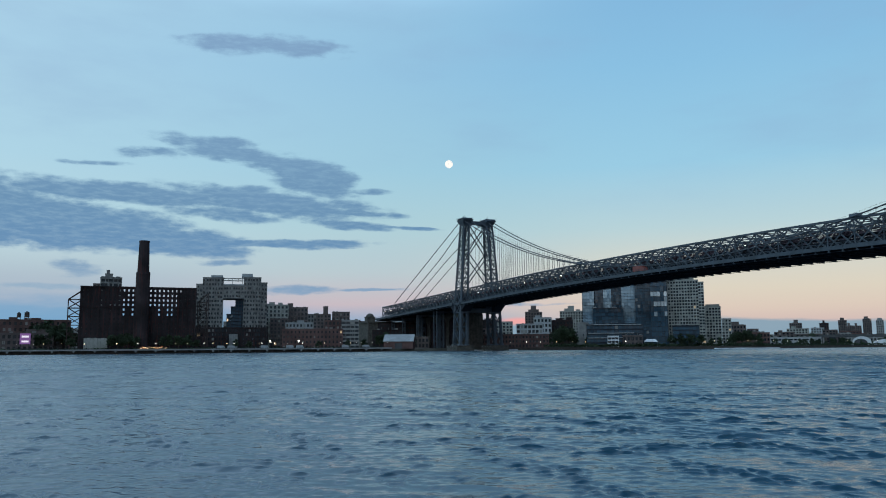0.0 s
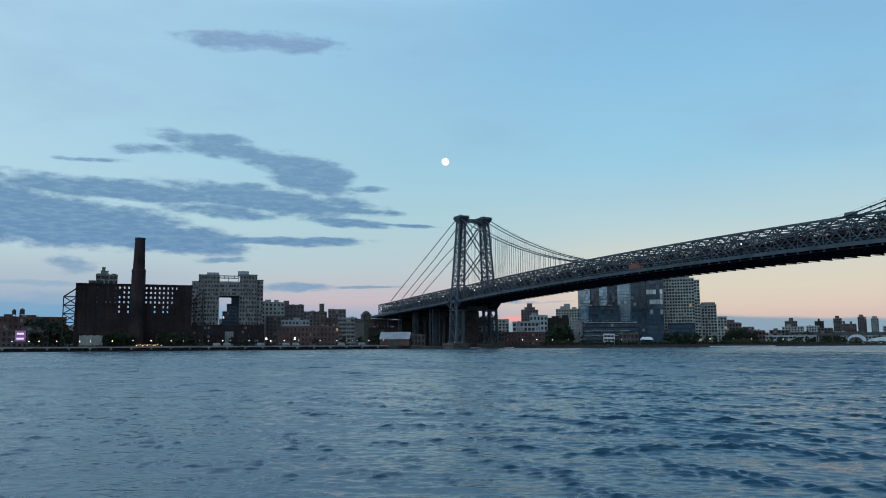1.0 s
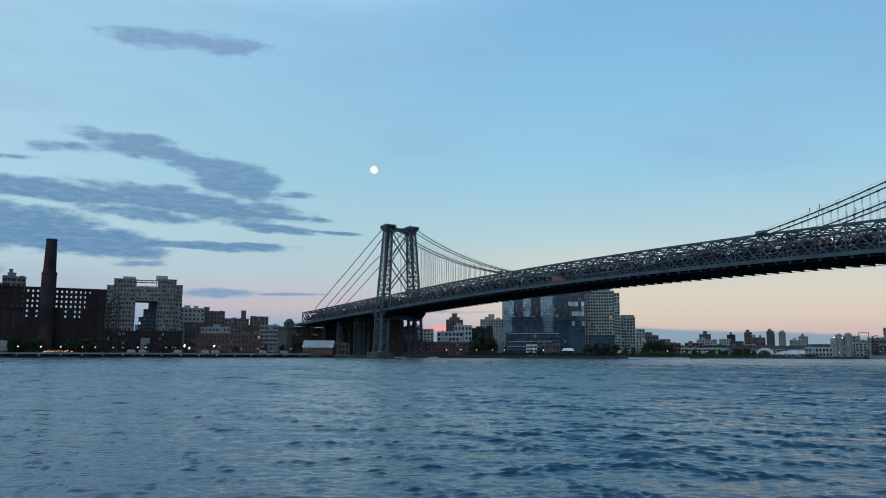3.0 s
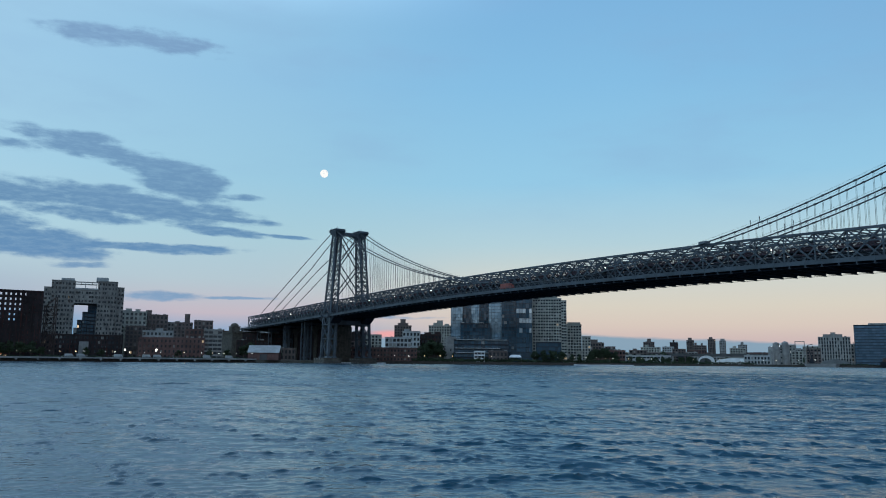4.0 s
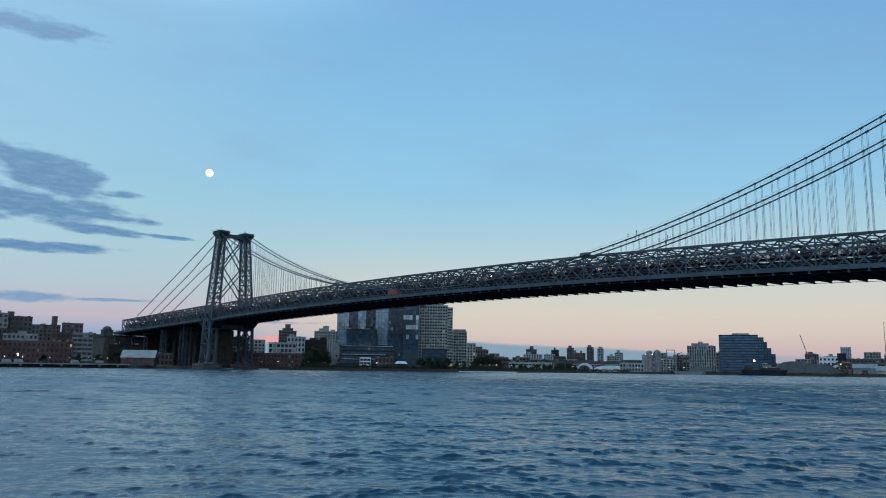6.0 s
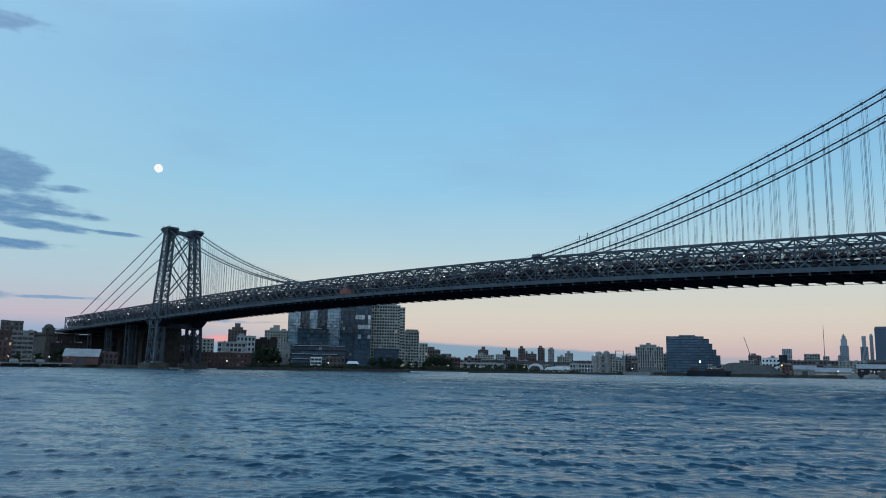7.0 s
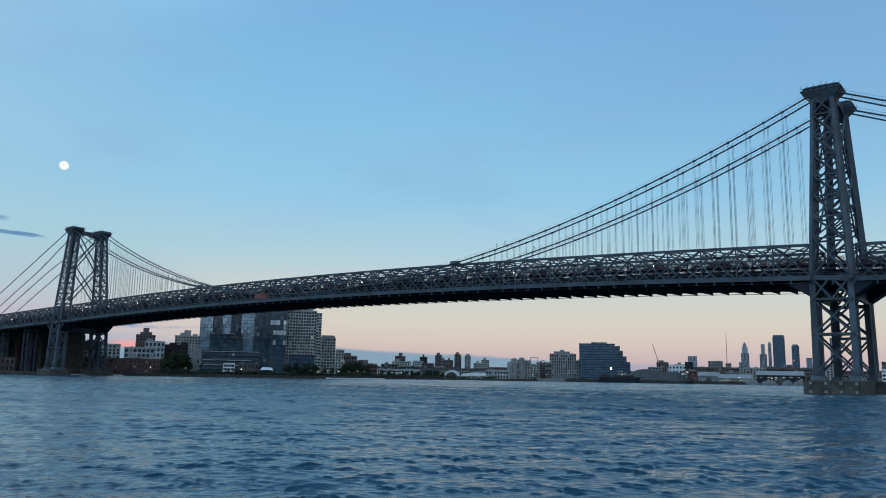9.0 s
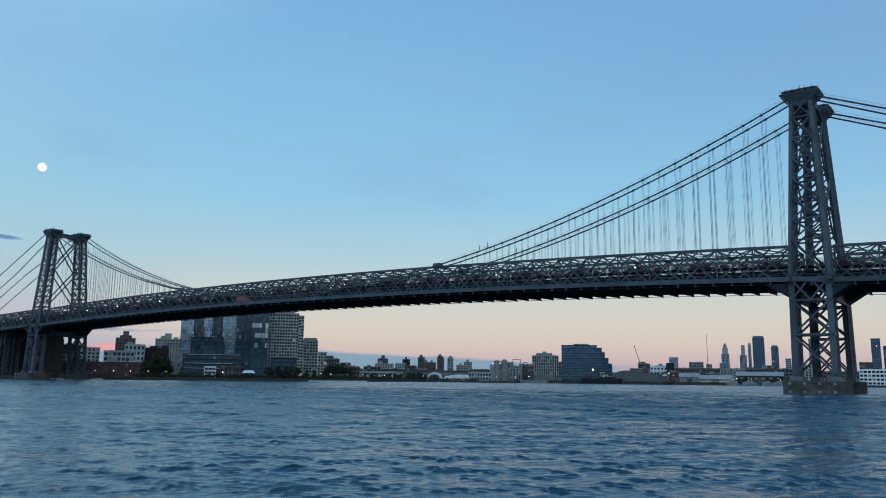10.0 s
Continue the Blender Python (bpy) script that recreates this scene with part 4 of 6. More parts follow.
def tank(x, y, z, r=1.9, h=3.6):
    t = thing("water_tank", "wooden rooftop water tank on a steel stand", "water tank", (x, y, z), group="rooftop water tanks")
    for sx in (-0.7, 0.7):
        for sy in (-0.7, 0.7):
            bar("stand_leg", (r * sx, r * sy, 0), (r * sx, r * sy, 2.4), 0.25, 0.25, RUST, t)
    part("platform", Mesh().box(-r, r, -r, r, 2.4, 2.6), RUST, t)
    part("barrel", Mesh().frustum(0, 0, 2.6, 2.6 + h, r, r * 0.95, 14), TIMBER, t)
    part("cone_roof", Mesh().frustum(0, 0, 2.6 + h, 2.6 + h + 1.4, r * 1.08, 0.1, 14), ROOF, t)


# -- the old refinery: a hollow brick shell with the sky showing through its upper windows
def refinery():
    W, D, H, cols, rows = 75.4, 22.0, 43.6, 26, 13
    r = thing("refinery", "huge soot-dark brick sugar refinery shell with empty windows", "factory", (-243, 545, 2.0), -3.9)
    see = lambda c, q: 15 <= c <= 21 and q >= 9 or (c == 22 and q == 12) or (8 <= c <= 11 and q >= 9 and (c, q) != (9, 11)) or (c == 4 and q in (9, 10, 12)) or (c in (6, 7) and q == 9) or (c in (9, 11, 17, 19, 20) and q in (7, 8))
    front, spots = Mesh(), []
    facade(front, (-W / 2, -D / 2, 0), (1, 0), W, H, cols, rows, 0.35, 0.44, 0.0, spots, 0.6)
    facade(front, (W / 2, -D / 2, 0), (0, 1), D, H, 7, rows, 0.48, 0.62, 0.0, [], 0.7)
    facade(front, (-W / 2, D / 2, 0), (0, -1), D, H, 7, rows, 0.48, 0.62, 0.0, [], 0.7)
    shell = part("brick_shell", front, BRICK_DARK, r)
    rear = Mesh()
    facade(rear, (W / 2, D / 2, 0), (-1, 0), W, H + 1.6, cols, rows, 0.75, 0.98, 0.0, [], 0.5, skip=lambda c, q: not see(cols - 1 - c, q))
    part("rear_wall", rear, BRICK_DARK, r)
    ch = H / rows
    for q in range(rows):
        for c in range(cols):
            if not see(c, q):
                # a dark pane stands for the shaded hole where no sky shows through
                p = spots[q * cols + c]
                part("window", pane_mesh(PANE_DARK), None, shell, m=p)
    part("inner_floor", Mesh().box(-W / 2 + 0.8, W / 2 - 0.8, -D / 2 + 0.8, D / 2 - 0.8, 0, ch * 7 - 0.2), ROOF, r)
    part("cornice", Mesh().box(-W / 2 - 0.5, W / 2 + 0.5, -D / 2 - 0.5, -D / 2 + 0.3, H, H + 1.0).box(-W / 2 - 0.5, W / 2 + 0.5, D / 2 - 0.3, D / 2 + 0.5, H + 1.6, H + 2.2), BRICK_DARK, r)
    for i in range(14):
        x = -W / 2 + W * i / 13
        part("pilaster", Mesh().box(x - 0.45, x + 0.45, -D / 2 - 0.35, -D / 2 - 0.003, 0, H), BRICK_DARK, r)
    part("string_course", Mesh().box(-W / 2 - 0.2, W / 2 + 0.2, -D / 2 - 0.5, -D / 2 - 0.36, ch * 8.9, ch * 9.05), BRICK_DARK, r)
    c = thing("chimney", "tall tapering soot-dark brick factory chimney", "chimney", (-242.5, 529, 2.0))
    m = Mesh().frustum(0, 0, 0, 4, 5.6, 5.3, 16).frustum(0, 0, 4, 53, 5.0, 4.6, 16).frustum(0, 0, 53, 54.5, 4.9, 4.5, 16)
    part("shaft", m, BRICK_DARK, c)
    part("stack", Mesh().frustum(0, 0, 54.5, 75.6, 4.0, 3.35, 16).frustum(0, 0, 75.6, 76.7, 3.6, 3.5, 16), BRICK_DARK, c)
    # rusted lattice conveyor towers at both ends
    for x0, w, top in ((-284.5, 9.0, 42.5), (-198.5, 6.5, 42.0)):
        g = thing("conveyor_tower", "rusted open steel conveyor tower beside the refinery", "steel frame", (x0, 549, 2.0), group="conveyor towers")
        n = 6
        for s in (-1, 1):
            for dy in (-4, 4):
                bar("leg", (s * w / 2, dy, 0), (s * w / 2, dy, top * (0.84 if s < 0 else 1.0)), 0.6, 0.6, RUST, g)
        for i in range(n):
            z0, z1 = top * 0.84 * i / n, top * 0.84 * (i + 1) / n
            for dy in (-4, 4):
                bar("brace", (-w / 2, dy, z0), (w / 2, dy, z1), 0.35, 0.35, RUST, g)
                bar("brace", (w / 2, dy, z0), (-w / 2, dy, z1), 0.35, 0.35, RUST, g)
                bar("strut", (-w / 2, dy, z1), (w / 2, dy, z1), 0.4, 0.4, RUST, g)
        for dy in (-4, 4):
            bar("top_brace", (-w / 2, dy, top * 0.84), (w / 2, dy, top), 0.5, 0.5, RUST, g)


refinery()
building("dark penthouse block behind the refinery, with balconies", -260, 612, 15.5, 18, 56.0, 1.6, CLAD_ZINC, 16, 5, fw=0.85, fh=0.62, loose=0.3, roofbits=((-4.5, 1.0, -6, 4, 3.6), (-3.6, -1.2, -3, 2, 6.6), (3.5, 6.5, -4, 3, 1.6)))
building("dark lower apartment wing with flat roof", -270.2, 612, 5.0, 16, 51, 1.6, BRICK_BROWN, 15, 2)

# -- long low brick warehouses at the far end of the waterfront
b = building("long low red brick warehouse with flat roof", -330, 670, 84, 30, 24.5, -3.9, BRICK_RED, 5, 22, fw=0.45, fh=0.5, roofbits=((-3, 3, -8, 0, 2.5), (8, 20, -10, -2, 2.0), (-32, -26, -9, -2, 2.2)))
building("low brick shed with a pale upper storey", -318, 590, 40, 16, 12.5, -3.2, BRICK_BROWN, 3, 12, roofbits=((2, 16, -6, 4, 3.0),))
tank(-320, 668, 27.0)
tank(-326, 672, 27.0, 1.6, 3.0)
building("dim brown brick block among trees", -297, 600, 14, 12, 9.0, -1.5, BRICK_BROWN, 2, 4)

# -- apartment block with the square opening
arch = thing("arch_apartment_block", "grey apartment block with a great square opening through it", "apartment building", (-162, 631, 2.0), -10.1)
block(arch, 16.6, 28, 42.0, CLAD_ZINC, 12, 7, at=(-16.6, 0, 18.0), most=90, fw=0.62, fh=0.52, name="left_wing_wall", loose=0.40)
block(arch, 5.2, 24, 36.6, CLAD_ZINC, 11, 2, at=(-27.5, 0.6, 18.0), most=22, fw=0.62, fh=0.52, name="left_step_wall", loose=0.40)
block(arch, 14.2, 28, 42.6, CLAD_ZINC, 12, 6, at=(15.8, 0, 18.0), most=80, fw=0.62, fh=0.52, name="right_wing_wall", loose=0.40)
block(arch, 5.2, 24, 38.4, CLAD_ZINC, 11, 2, at=(25.5, 0.6, 18.0), most=22, fw=0.62, fh=0.52, name="right_step_wall", loose=0.40)
block(arch, 16.8, 28, 10.0, CLAD_ZINC, 3, 7, at=(0.2, 0.4, 43.2), fw=0.65, fh=0.52, name="bridging_wall", loose=0.5)
part("terrace_rail", Mesh().box(-8.0, 8.4, -13.9, -13.6, 54.0, 55.2), WHITE, arch, "pale roof terrace railing")
part("soffit_band", Mesh().box(-8.2, 8.6, -13.75, -13.65, 42.6, 43.2), STEEL_DARK, arch)
block(arch, 60.5, 30, 17.9, BRICK_DARK, 5, 22, at=(-0.8, 0, 0), most=110, name="base_wall", loose=0.4)
part("stair_tower", Mesh().box(-2.5, 4.5, -15.8, -15.02, 0, 13.0), CLAD_GREY, arch)
for x0, x1, z in ((-18.5, -9.0, 59.9), (7.0, 16.0, 61.5)):
    part("roof_house", Mesh().box(x0, x1, -6, 6, z, z + 3.4), WHITE, arch)
part("pergola", Mesh().box(-9.0, 8.0, -12, -11.2, 59.6, 60.4).box(-9.0, 8.0, 9, 9.8, 59.6, 60.4).box(-4.2, -3.8, -12, 9, 59.2, 59.6).box(3.8, 4.2, -12, 9, 59.2, 59.6)
     .box(-8.6, -8.2, -12, -11.4, 55.2, 59.6).box(7.2, 7.6, -12, -11.4, 55.2, 59.6).box(-1, -0.6, -12, -11.4, 55.2, 59.6), CLAD_GREY, arch, "roof garden pergola")
building("dark blue-grey stepped apartment building seen through the opening", -140.5, 690, 17, 18, 45, 10.9, STEEL_DARK, 14, 6, fw=0.8, fh=0.7, pane=PANE_BLUE, roofbits=((-3, 7, -7, 5, 3.5),))
building("dark blue-grey apartment wing, one step down", -151.2, 690, 4, 16, 39, 10.4, STEEL_DARK, 12, 2, fw=0.8, fh=0.7, pane=PANE_BLUE, most=10)
building("dark blue-grey apartment wing, two steps down", -155, 691, 3.6, 14, 32, 10.2, STEEL_DARK, 10, 2, fw=0.8, fh=0.7, pane=PANE_BLUE, most=10)

# -- the blocks between the apartment building and the bridge
building("tan brick apartment house with roof houses", -114, 673, 21, 25, 40.2, 13.2, BRICK_TAN, 11, 6, roofbits=((-7, -2, -8, 0, 3), (1, 5, -8, 0, 2.6)))
building("dark brick house in front of the tan block", -116, 655, 16, 14, 27, 12.9, BRICK_BROWN, 8, 5)
building("grey brick apartment house with plain windows", -91, 687, 20, 25, 38.8, 14.7, BRICK_BROWN, 10, 6, roofbits=((-9, -4, -8, 0, 4.5),))
building("narrow grey apartment house", -77, 694, 9, 18, 33, 15.6, CLAD_GREY, 9, 3)
building("brown brick apartment tower with a lift house", -48, 748, 18, 20, 35.5, 16.5, BRICK_BROWN, 10, 5, roofbits=((1, 6, -6, 0, 9.0),))
building("long red brick factory with rows of small windows", -109, 568, 48, 20, 15.6, 15.8, BRICK_RED, 4, 16, fw=0.4, fh=0.5)
building("pale rooftop block behind the factory", -104, 629, 24, 18, 22.5, 14.8, WHITE, 6, 8, roofbits=((-2, 4, -5, 0, 2.8),))
building("red brick block with a flat roof behind the factory", -76, 600, 26, 16, 24, 17.2, BRICK_RED, 6, 8)
building("grey-green building with white balcony bands", -80, 559, 14, 14, 22.5, 18.5, CLAD_GREY, 7, 4, fw=0.9, fh=0.55)
building("brown brick block beside the anchorage", -62, 640, 16, 18, 33, 18.2, BRICK_BROWN, 9, 5)


def shed(label, x, y, w, d, eave, ridge, az, roofmat, wallmat, door=True, along=True):
    s = thing("gabled_shed", label, "shed", (x, y, 2.0), -az)
    wl = Mesh()
    if along:
        wl.add([(-w / 2, -d / 2, 0), (w / 2, -d / 2, 0), (w / 2, d / 2, 0), (-w / 2, d / 2, 0), (-w / 2, -d / 2, eave), (w / 2, -d / 2, eave), (w / 2, d / 2, eave), (-w / 2, d / 2, eave), (-w / 2, 0, ridge), (w / 2, 0, ridge)],
               [(0, 1, 5, 4), (2, 3, 7, 6), (1, 2, 6, 9, 5), (3, 0, 4, 8, 7), (4, 5, 9, 8), (6, 7, 8, 9)])
    part("wall", wl, wallmat, s)
    for sy in (-1, 1):
        t = 0.3
        part("roof_slope", Mesh().add([(-w / 2 - 0.6, sy * (d / 2 + 0.7), eave - 0.25), (w / 2 + 0.6, sy * (d / 2 + 0.7), eave - 0.25), (w / 2 + 0.6, 0, ridge + 0.05), (-w / 2 - 0.6, 0, ridge + 0.05),
                                       (-w / 2 - 0.6, sy * (d / 2 + 0.7), eave - 0.25 + t), (w / 2 + 0.6, sy * (d / 2 + 0.7), eave - 0.25 + t), (w / 2 + 0.6, 0, ridge + 0.05 + t), (-w / 2 - 0.6, 0, ridge + 0.05 + t)],
                                      [(0, 1, 2, 3), (7, 6, 5, 4), (0, 4, 5, 1), (1, 5, 6, 2), (2, 6, 7, 3), (3, 7, 4, 0)]), roofmat, s)
    if door:
        part("door", Mesh().box(-w * 0.12, w * 0.12, -d / 2 - 0.12, -d / 2 - 0.02, 0, eave * 0.75), ROOF, s)
    return s


shed("brick pier shed with a pale tin gable roof", -59, 503, 22, 16, 5.5, 10.5, 30, TIN, BRICK_RED)

building("dark brick warehouse seen under the side span", 12, 640, 70, 12, 23.5, 24.5, BRICK_DARK, 6, 18, pane=PANE_DARK)
building("dark brick loft block behind the bridge pier", 74, 640, 50, 12, 27, 27.5, BRICK_DARK, 7, 14, pane=PANE_DARK)
building("dark brick stores behind the bents", -30, 605, 26, 12, 16, 22.0, BRICK_DARK, 4, 8, pane=PANE_DARK)
building("brown brick loft block seen under the bridge", 44, 585, 44, 14, 17, 28.0, BRICK_BROWN, 5, 12, pane=PANE_DARK)
building("low brick store seen between the bents", -24, 556, 24, 10, 9, 24.0, BRICK_BROWN, 2, 8, pane=PANE_DARK)

# -- south of the bridge: factory row, housing towers, loft buildings
building("long low red brick factory with lit windows", 50, 520, 62, 18, 10.5, 32.3, BRICK_RED, 3, 22, fw=0.5, fh=0.5, pane=PANE)
building("brick housing tower with stepped roof and tank", 194, 715, 19.5, 20, 39.5, 32.1, BRICK_BROWN, 13, 6, roofbits=((-6, 6, -6, 4, 3.5), (-3, 3, -5, 2, 8.0)))
building("pale brick housing tower with stepped roof", 230, 691, 26.5, 20, 40, 34.8, BRICK_TAN, 13, 9, roofbits=((-8, -1, -6, 4, 3.6), (-4, 3, -5, 2, 6.5), (5, 10, -5, 2, 2.5)))
building("white loft building with large windows", 127, 592, 17, 18, 28, 32.7, WHITE, 6, 5, roofbits=((-7, -2, -6, 0, 2.5),))
building("long white-framed loft building", 96, 566, 24, 16, 21, 31.0, WHITE, 5, 7, fw=0.75, fh=0.65)
building("dark brick row with black roof sheds", 150, 600, 30, 16, 26, 34.0, BRICK_DARK, 6, 9, roofbits=((-14, -6, -5, 3, 3), (-2, 5, -5, 3, 2.4), (8, 14, -5, 3, 3.2)))
building("brown brick warehouse behind the trees", 112, 535, 24, 14, 13, 33.6, BRICK_BROWN, 3, 8)
building("blank concrete wall block", 136, 538, 10, 12, 21.5, 35.6, CONCRETE, 1, 1, fw=0.1, fh=0.1)

# -- the three glass towers and their podium
for lab, x, y, w, d, h, az, rows, cols, pane in (
        ("pale mirror-glass apartment tower", 150, 548, 11.4, 20, 53, 36.4, 18, 5, PANE_PALE), ("dark glass tower slab", 161, 548, 9.9, 20, 58.5, 37.2, 20, 4, PANE_BLUE),
        ("pale glass tower slab with bright bays", 169, 544, 8.2, 20, 57.2, 37.9, 19, 4, PANE_PALE), ("dark glass tower slab between pale bays", 177, 541, 9.4, 20, 57.2, 38.5, 19, 4, PANE_BLUE),
        ("pale mirror-glass apartment tower with thin mullions", 188, 538, 18, 20, 61.5, 39.2, 21, 6, PANE_PALE), ("dark glass block stepping out below the towers", 148, 516, 27, 12, 34, 37.7, 10, 10, PANE_BLUE)):
    building(lab, x, y, w, d, h, az, STEEL_DARK, rows, cols, fw=0.95, fh=0.93, pane=pane, cat="apartment building", group="glass towers")
building("navy glass apartment tower with fine mullions", 180, 505, 15.4, 20, 60.5, 40.3, STEEL_DARK, 21, 7, fw=0.95, fh=0.92, pane=PANE_BLUE, cat="apartment building", group="glass towers", most=147)
building("navy glass apartment tower with a checker of pale bays", 184, 490, 14.6, 20, 61.5, 41.4, STEEL_DARK, 14, 5, fw=0.95, fh=0.93, pane=PANE_BLUE, extra=PANE_CHECK, cat="apartment building", group="glass towers", most=70)
building("glass podium with lit terraces along the shore", 136, 492, 47, 24, 18.5, 38.1, STEEL_DARK, 5, 16, fw=0.85, fh=0.7, pane=PANE_BLUE, roofbits=((-20, 18, -11, -10, 1.2),))
building("low brick pavilion by the water", 137, 470, 16, 12, 9, 38.5, BRICK_BROWN, 2, 5)
for z, x0, x1 in ((7.5, -22, 8), (11.5, -22, 16), (18.6, -22, 22)):
    pod = solid("terrace_band", Mesh().box(x0, x1, -0.9, 0.3, 0, 0.55), WHITE, "long pale terrace slab along the glass podium", "terrace", (136 - 12.2 * math.sin(radians(38.1)), 492 - 12.2 * math.cos(radians(38.1)), 2.0 + z), -38.1, group="podium terraces")
tent = thing("white_canopy", "white fabric canopy on slim posts by the water", "canopy", (146, 458, 2.0), -38.5)
part("roof", Mesh().taper((-5.5, 5.5, -2.4, 2.4), (-3.6, 3.6, -0.2, 0.2), 4.2, 6.4), PALE, tent)
for sx in (-5.0, 5.0):
    for sy in (-2.0, 2.0):
        part("post", Mesh().frustum(sx, sy, 0, 4.2, 0.12, 0.12, 6), WHITE, tent)
building("white terrace building with open balconies", 120, 474, 9, 10, 8.5, 36.6, PALE, 3, 3, fw=0.9, fh=0.6)

# -- the tan towers
b = building("tan high-rise apartment tower with a square grid of windows", 209, 490, 31, 26, 58.0, 43.1, BRICK_TAN, 21, 13, fw=0.66, fh=0.62, most=156, cat="apartment building",
             roofbits=((-15, 12, -12, 10, 3.2), (-9, 0, -8, 6, 6.2)))
block(b, 5.0, 24, 56.0, BRICK_TAN, 21, 2, at=(17.6, -1, 0), fw=0.8, fh=0.6, most=42, name="bay_wall")
building("dark glass annexe at the foot of the tan tower", 188, 462, 22, 12, 17.2, 42.9, STEEL_DARK, 5, 8, fw=0.9, fh=0.8, pane=PANE_BLUE)
building("tan mid-rise apartment tower with stepped roof", 241, 487, 18, 20, 35.0, 44.8, BRICK_TAN, 13, 7, fw=0.66, fh=0.62, cat="apartment building", roofbits=((-4, 8, -8, 6, 2.6),))
building("tan apartment wing, lower step", 249, 476, 8, 16, 24, 45.6, BRICK_TAN, 9, 3)

# -- low waterfront further south
building("red brick warehouse on the water", 320, 512, 30, 16, 12.3, 47.3, BRICK_RED, 3, 10)
building("brown house behind the warehouse", 300, 560, 13, 12, 20, 45.8, BRICK_BROWN, 5, 4)
building("stepped brown brick block far behind", 367, 580, 22, 14, 22, 46.6, BRICK_BROWN, 6, 7, roofbits=((-4, 4, -4, 4, 4.0),))
building("long white low depot with a flat roof", 420, 560, 70, 20, 8.5, 50.2, WHITE, 2, 18, fw=0.7, fh=0.4)
for lab, x, y, w, h, az, rows, cols, wall, bits in (
        ("far brick housing tower with tank house", 863, 920, 20, 38, 49.8, 12, 6, BRICK_BROWN, ((-3, 4, -4, 3, 6.5),)), ("far white-framed loft building", 729, 768, 18, 25.5, 51.1, 7, 5, WHITE, ()),
        ("far dark building under scaffolding", 852, 854, 14, 36, 51.5, 9, 4, BRICK_DARK, ((-2, 1, -3, 3, 5),)), ("far brown housing tower", 1068, 984, 15, 47, 52.6, 15, 5, BRICK_BROWN, ((-4, 3, -4, 4, 5.5),)),
        ("far low brown block", 1039, 939, 26, 35, 53.3, 10, 8, BRICK_BROWN, ((-10, -6, -4, 4, 6), (2, 6, -4, 4, 5))), ("far brown housing tower with roof house", 1093, 950, 15, 49, 54.1, 15, 5, BRICK_BROWN, ((-5, 2, -4, 4, 5),)),
        ("far grey housing tower with roof house", 1106, 933, 13, 46, 54.8, 14, 4, CLAD_GREY, ((-4, 4, -4, 4, 4.5),)), ("far stepped grey block", 1210, 957, 18, 40, 56.1, 12, 6, CLAD_GREY, ((-4, 2, -4, 4, 6),)),
        ("far long low housing block", 960, 900, 70, 20, 52.6, 5, 14, BRICK_BROWN, ()), ("far long white block", 820, 830, 60, 18, 51.6, 5, 14, CONCRETE, ()), ("far low brown terrace", 1000, 760, 90, 20, 57.0, 5, 18, BRICK_BROWN, ()),
        ("far grey building behind the white plant", 900, 640, 50, 24, 60.0, 6, 12, CLAD_GREY, ()), ("far brown flat block", 640, 700, 60, 15, 49.6, 4, 12, BRICK_BROWN, ())):
    building(lab, x, y, w, 16, h, az, wall, rows, cols, roofbits=bits, most=12, group="far housing blocks")

hw = thing("elevated_highway", "dark elevated highway on columns along the shore", "highway", (556, 548, 0), -54.7)
part("roadway", Mesh().box(-62, 62, -8, 8, 11.2, 13.4).box(-62, 62, -8.3, -7.9, 11.6, 14.6), ROOF, hw)
for i in range(6):
    part("column", Mesh().box(-57 + 22 * i - 0.8, -57 + 22 * i + 0.8, -5, 5, 2, 11.2), CONCRETE, hw)
part("abutment", Mesh().box(-51, -44, -8.6, 8, 2, 11.2), STEEL_DARK, hw, "dark solid abutment under the road")


def vault(label, x, y, w, d, h, az, mat, mouth=0.72):
    v = thing("arched_shed", label, "shed", (x, y, 2.0), -az)
    pts = [(-w / 2, 0)] + [(-w / 2 * math.cos(math.pi * i / 14), h * 0.35 + h * 0.65 * math.sin(math.pi * i / 14)) for i in range(15)] + [(w / 2, 0)]
    part("shell", Mesh().prism(pts, -d / 2, d / 2), mat, v)
    if mouth:
        # flat dark panel on the solid shell, standing for the unlit inside
        part("opening", Mesh().prism([(a * mouth - w * 0.06, b * mouth) for a, b in pts], -d / 2 - 0.1, -d / 2 - 0.02), ROOF, v)


vault("white arched storage shed with a dark mouth", 492, 522, 18, 30, 9.5, 53.9, PALE)
vault("long low white arched shed", 520, 502, 44, 18, 7.0, 55.6, PALE, 0)

# -- the concrete plant, offices and gravel yard on the bay
for x, y, r, h in ((481, 432, 3.2, 18.5), (487, 430, 3.4, 22.5), (494, 424, 3.4, 23.5)):
    s = thing("silo", "pale grey cylindrical cement silo with a conical top", "silo", (x, y, 2.0), group="cement silos")
    part("barrel", Mesh().frustum(0, 0, 0, h, r, r, 16), CONCRETE, s)
    part("top_cone", Mesh().frustum(0, 0, h, h + 1.4, r, r * 0.3, 16), CONCRETE, s)
pl = thing("gantry", "grey steel loading gantry at the cement works", "gantry", (495, 408, 2.0), -59.6)
for sx in (-4.4, 4.4):
    for sy in (-3, 3):
        bar("leg", (sx, sy, 0), (sx, sy, 24.5), 0.7, 0.7, CONCRETE, pl)
for z in (8, 16, 24.2):
    part("deck", Mesh().box(-4.8, 4.8, -3.4, 3.4, z, z + 0.5), CONCRETE, pl)
building("pale low works building at the cement plant", 476, 446, 26, 14, 9, 57.0, WHITE, 2, 8)
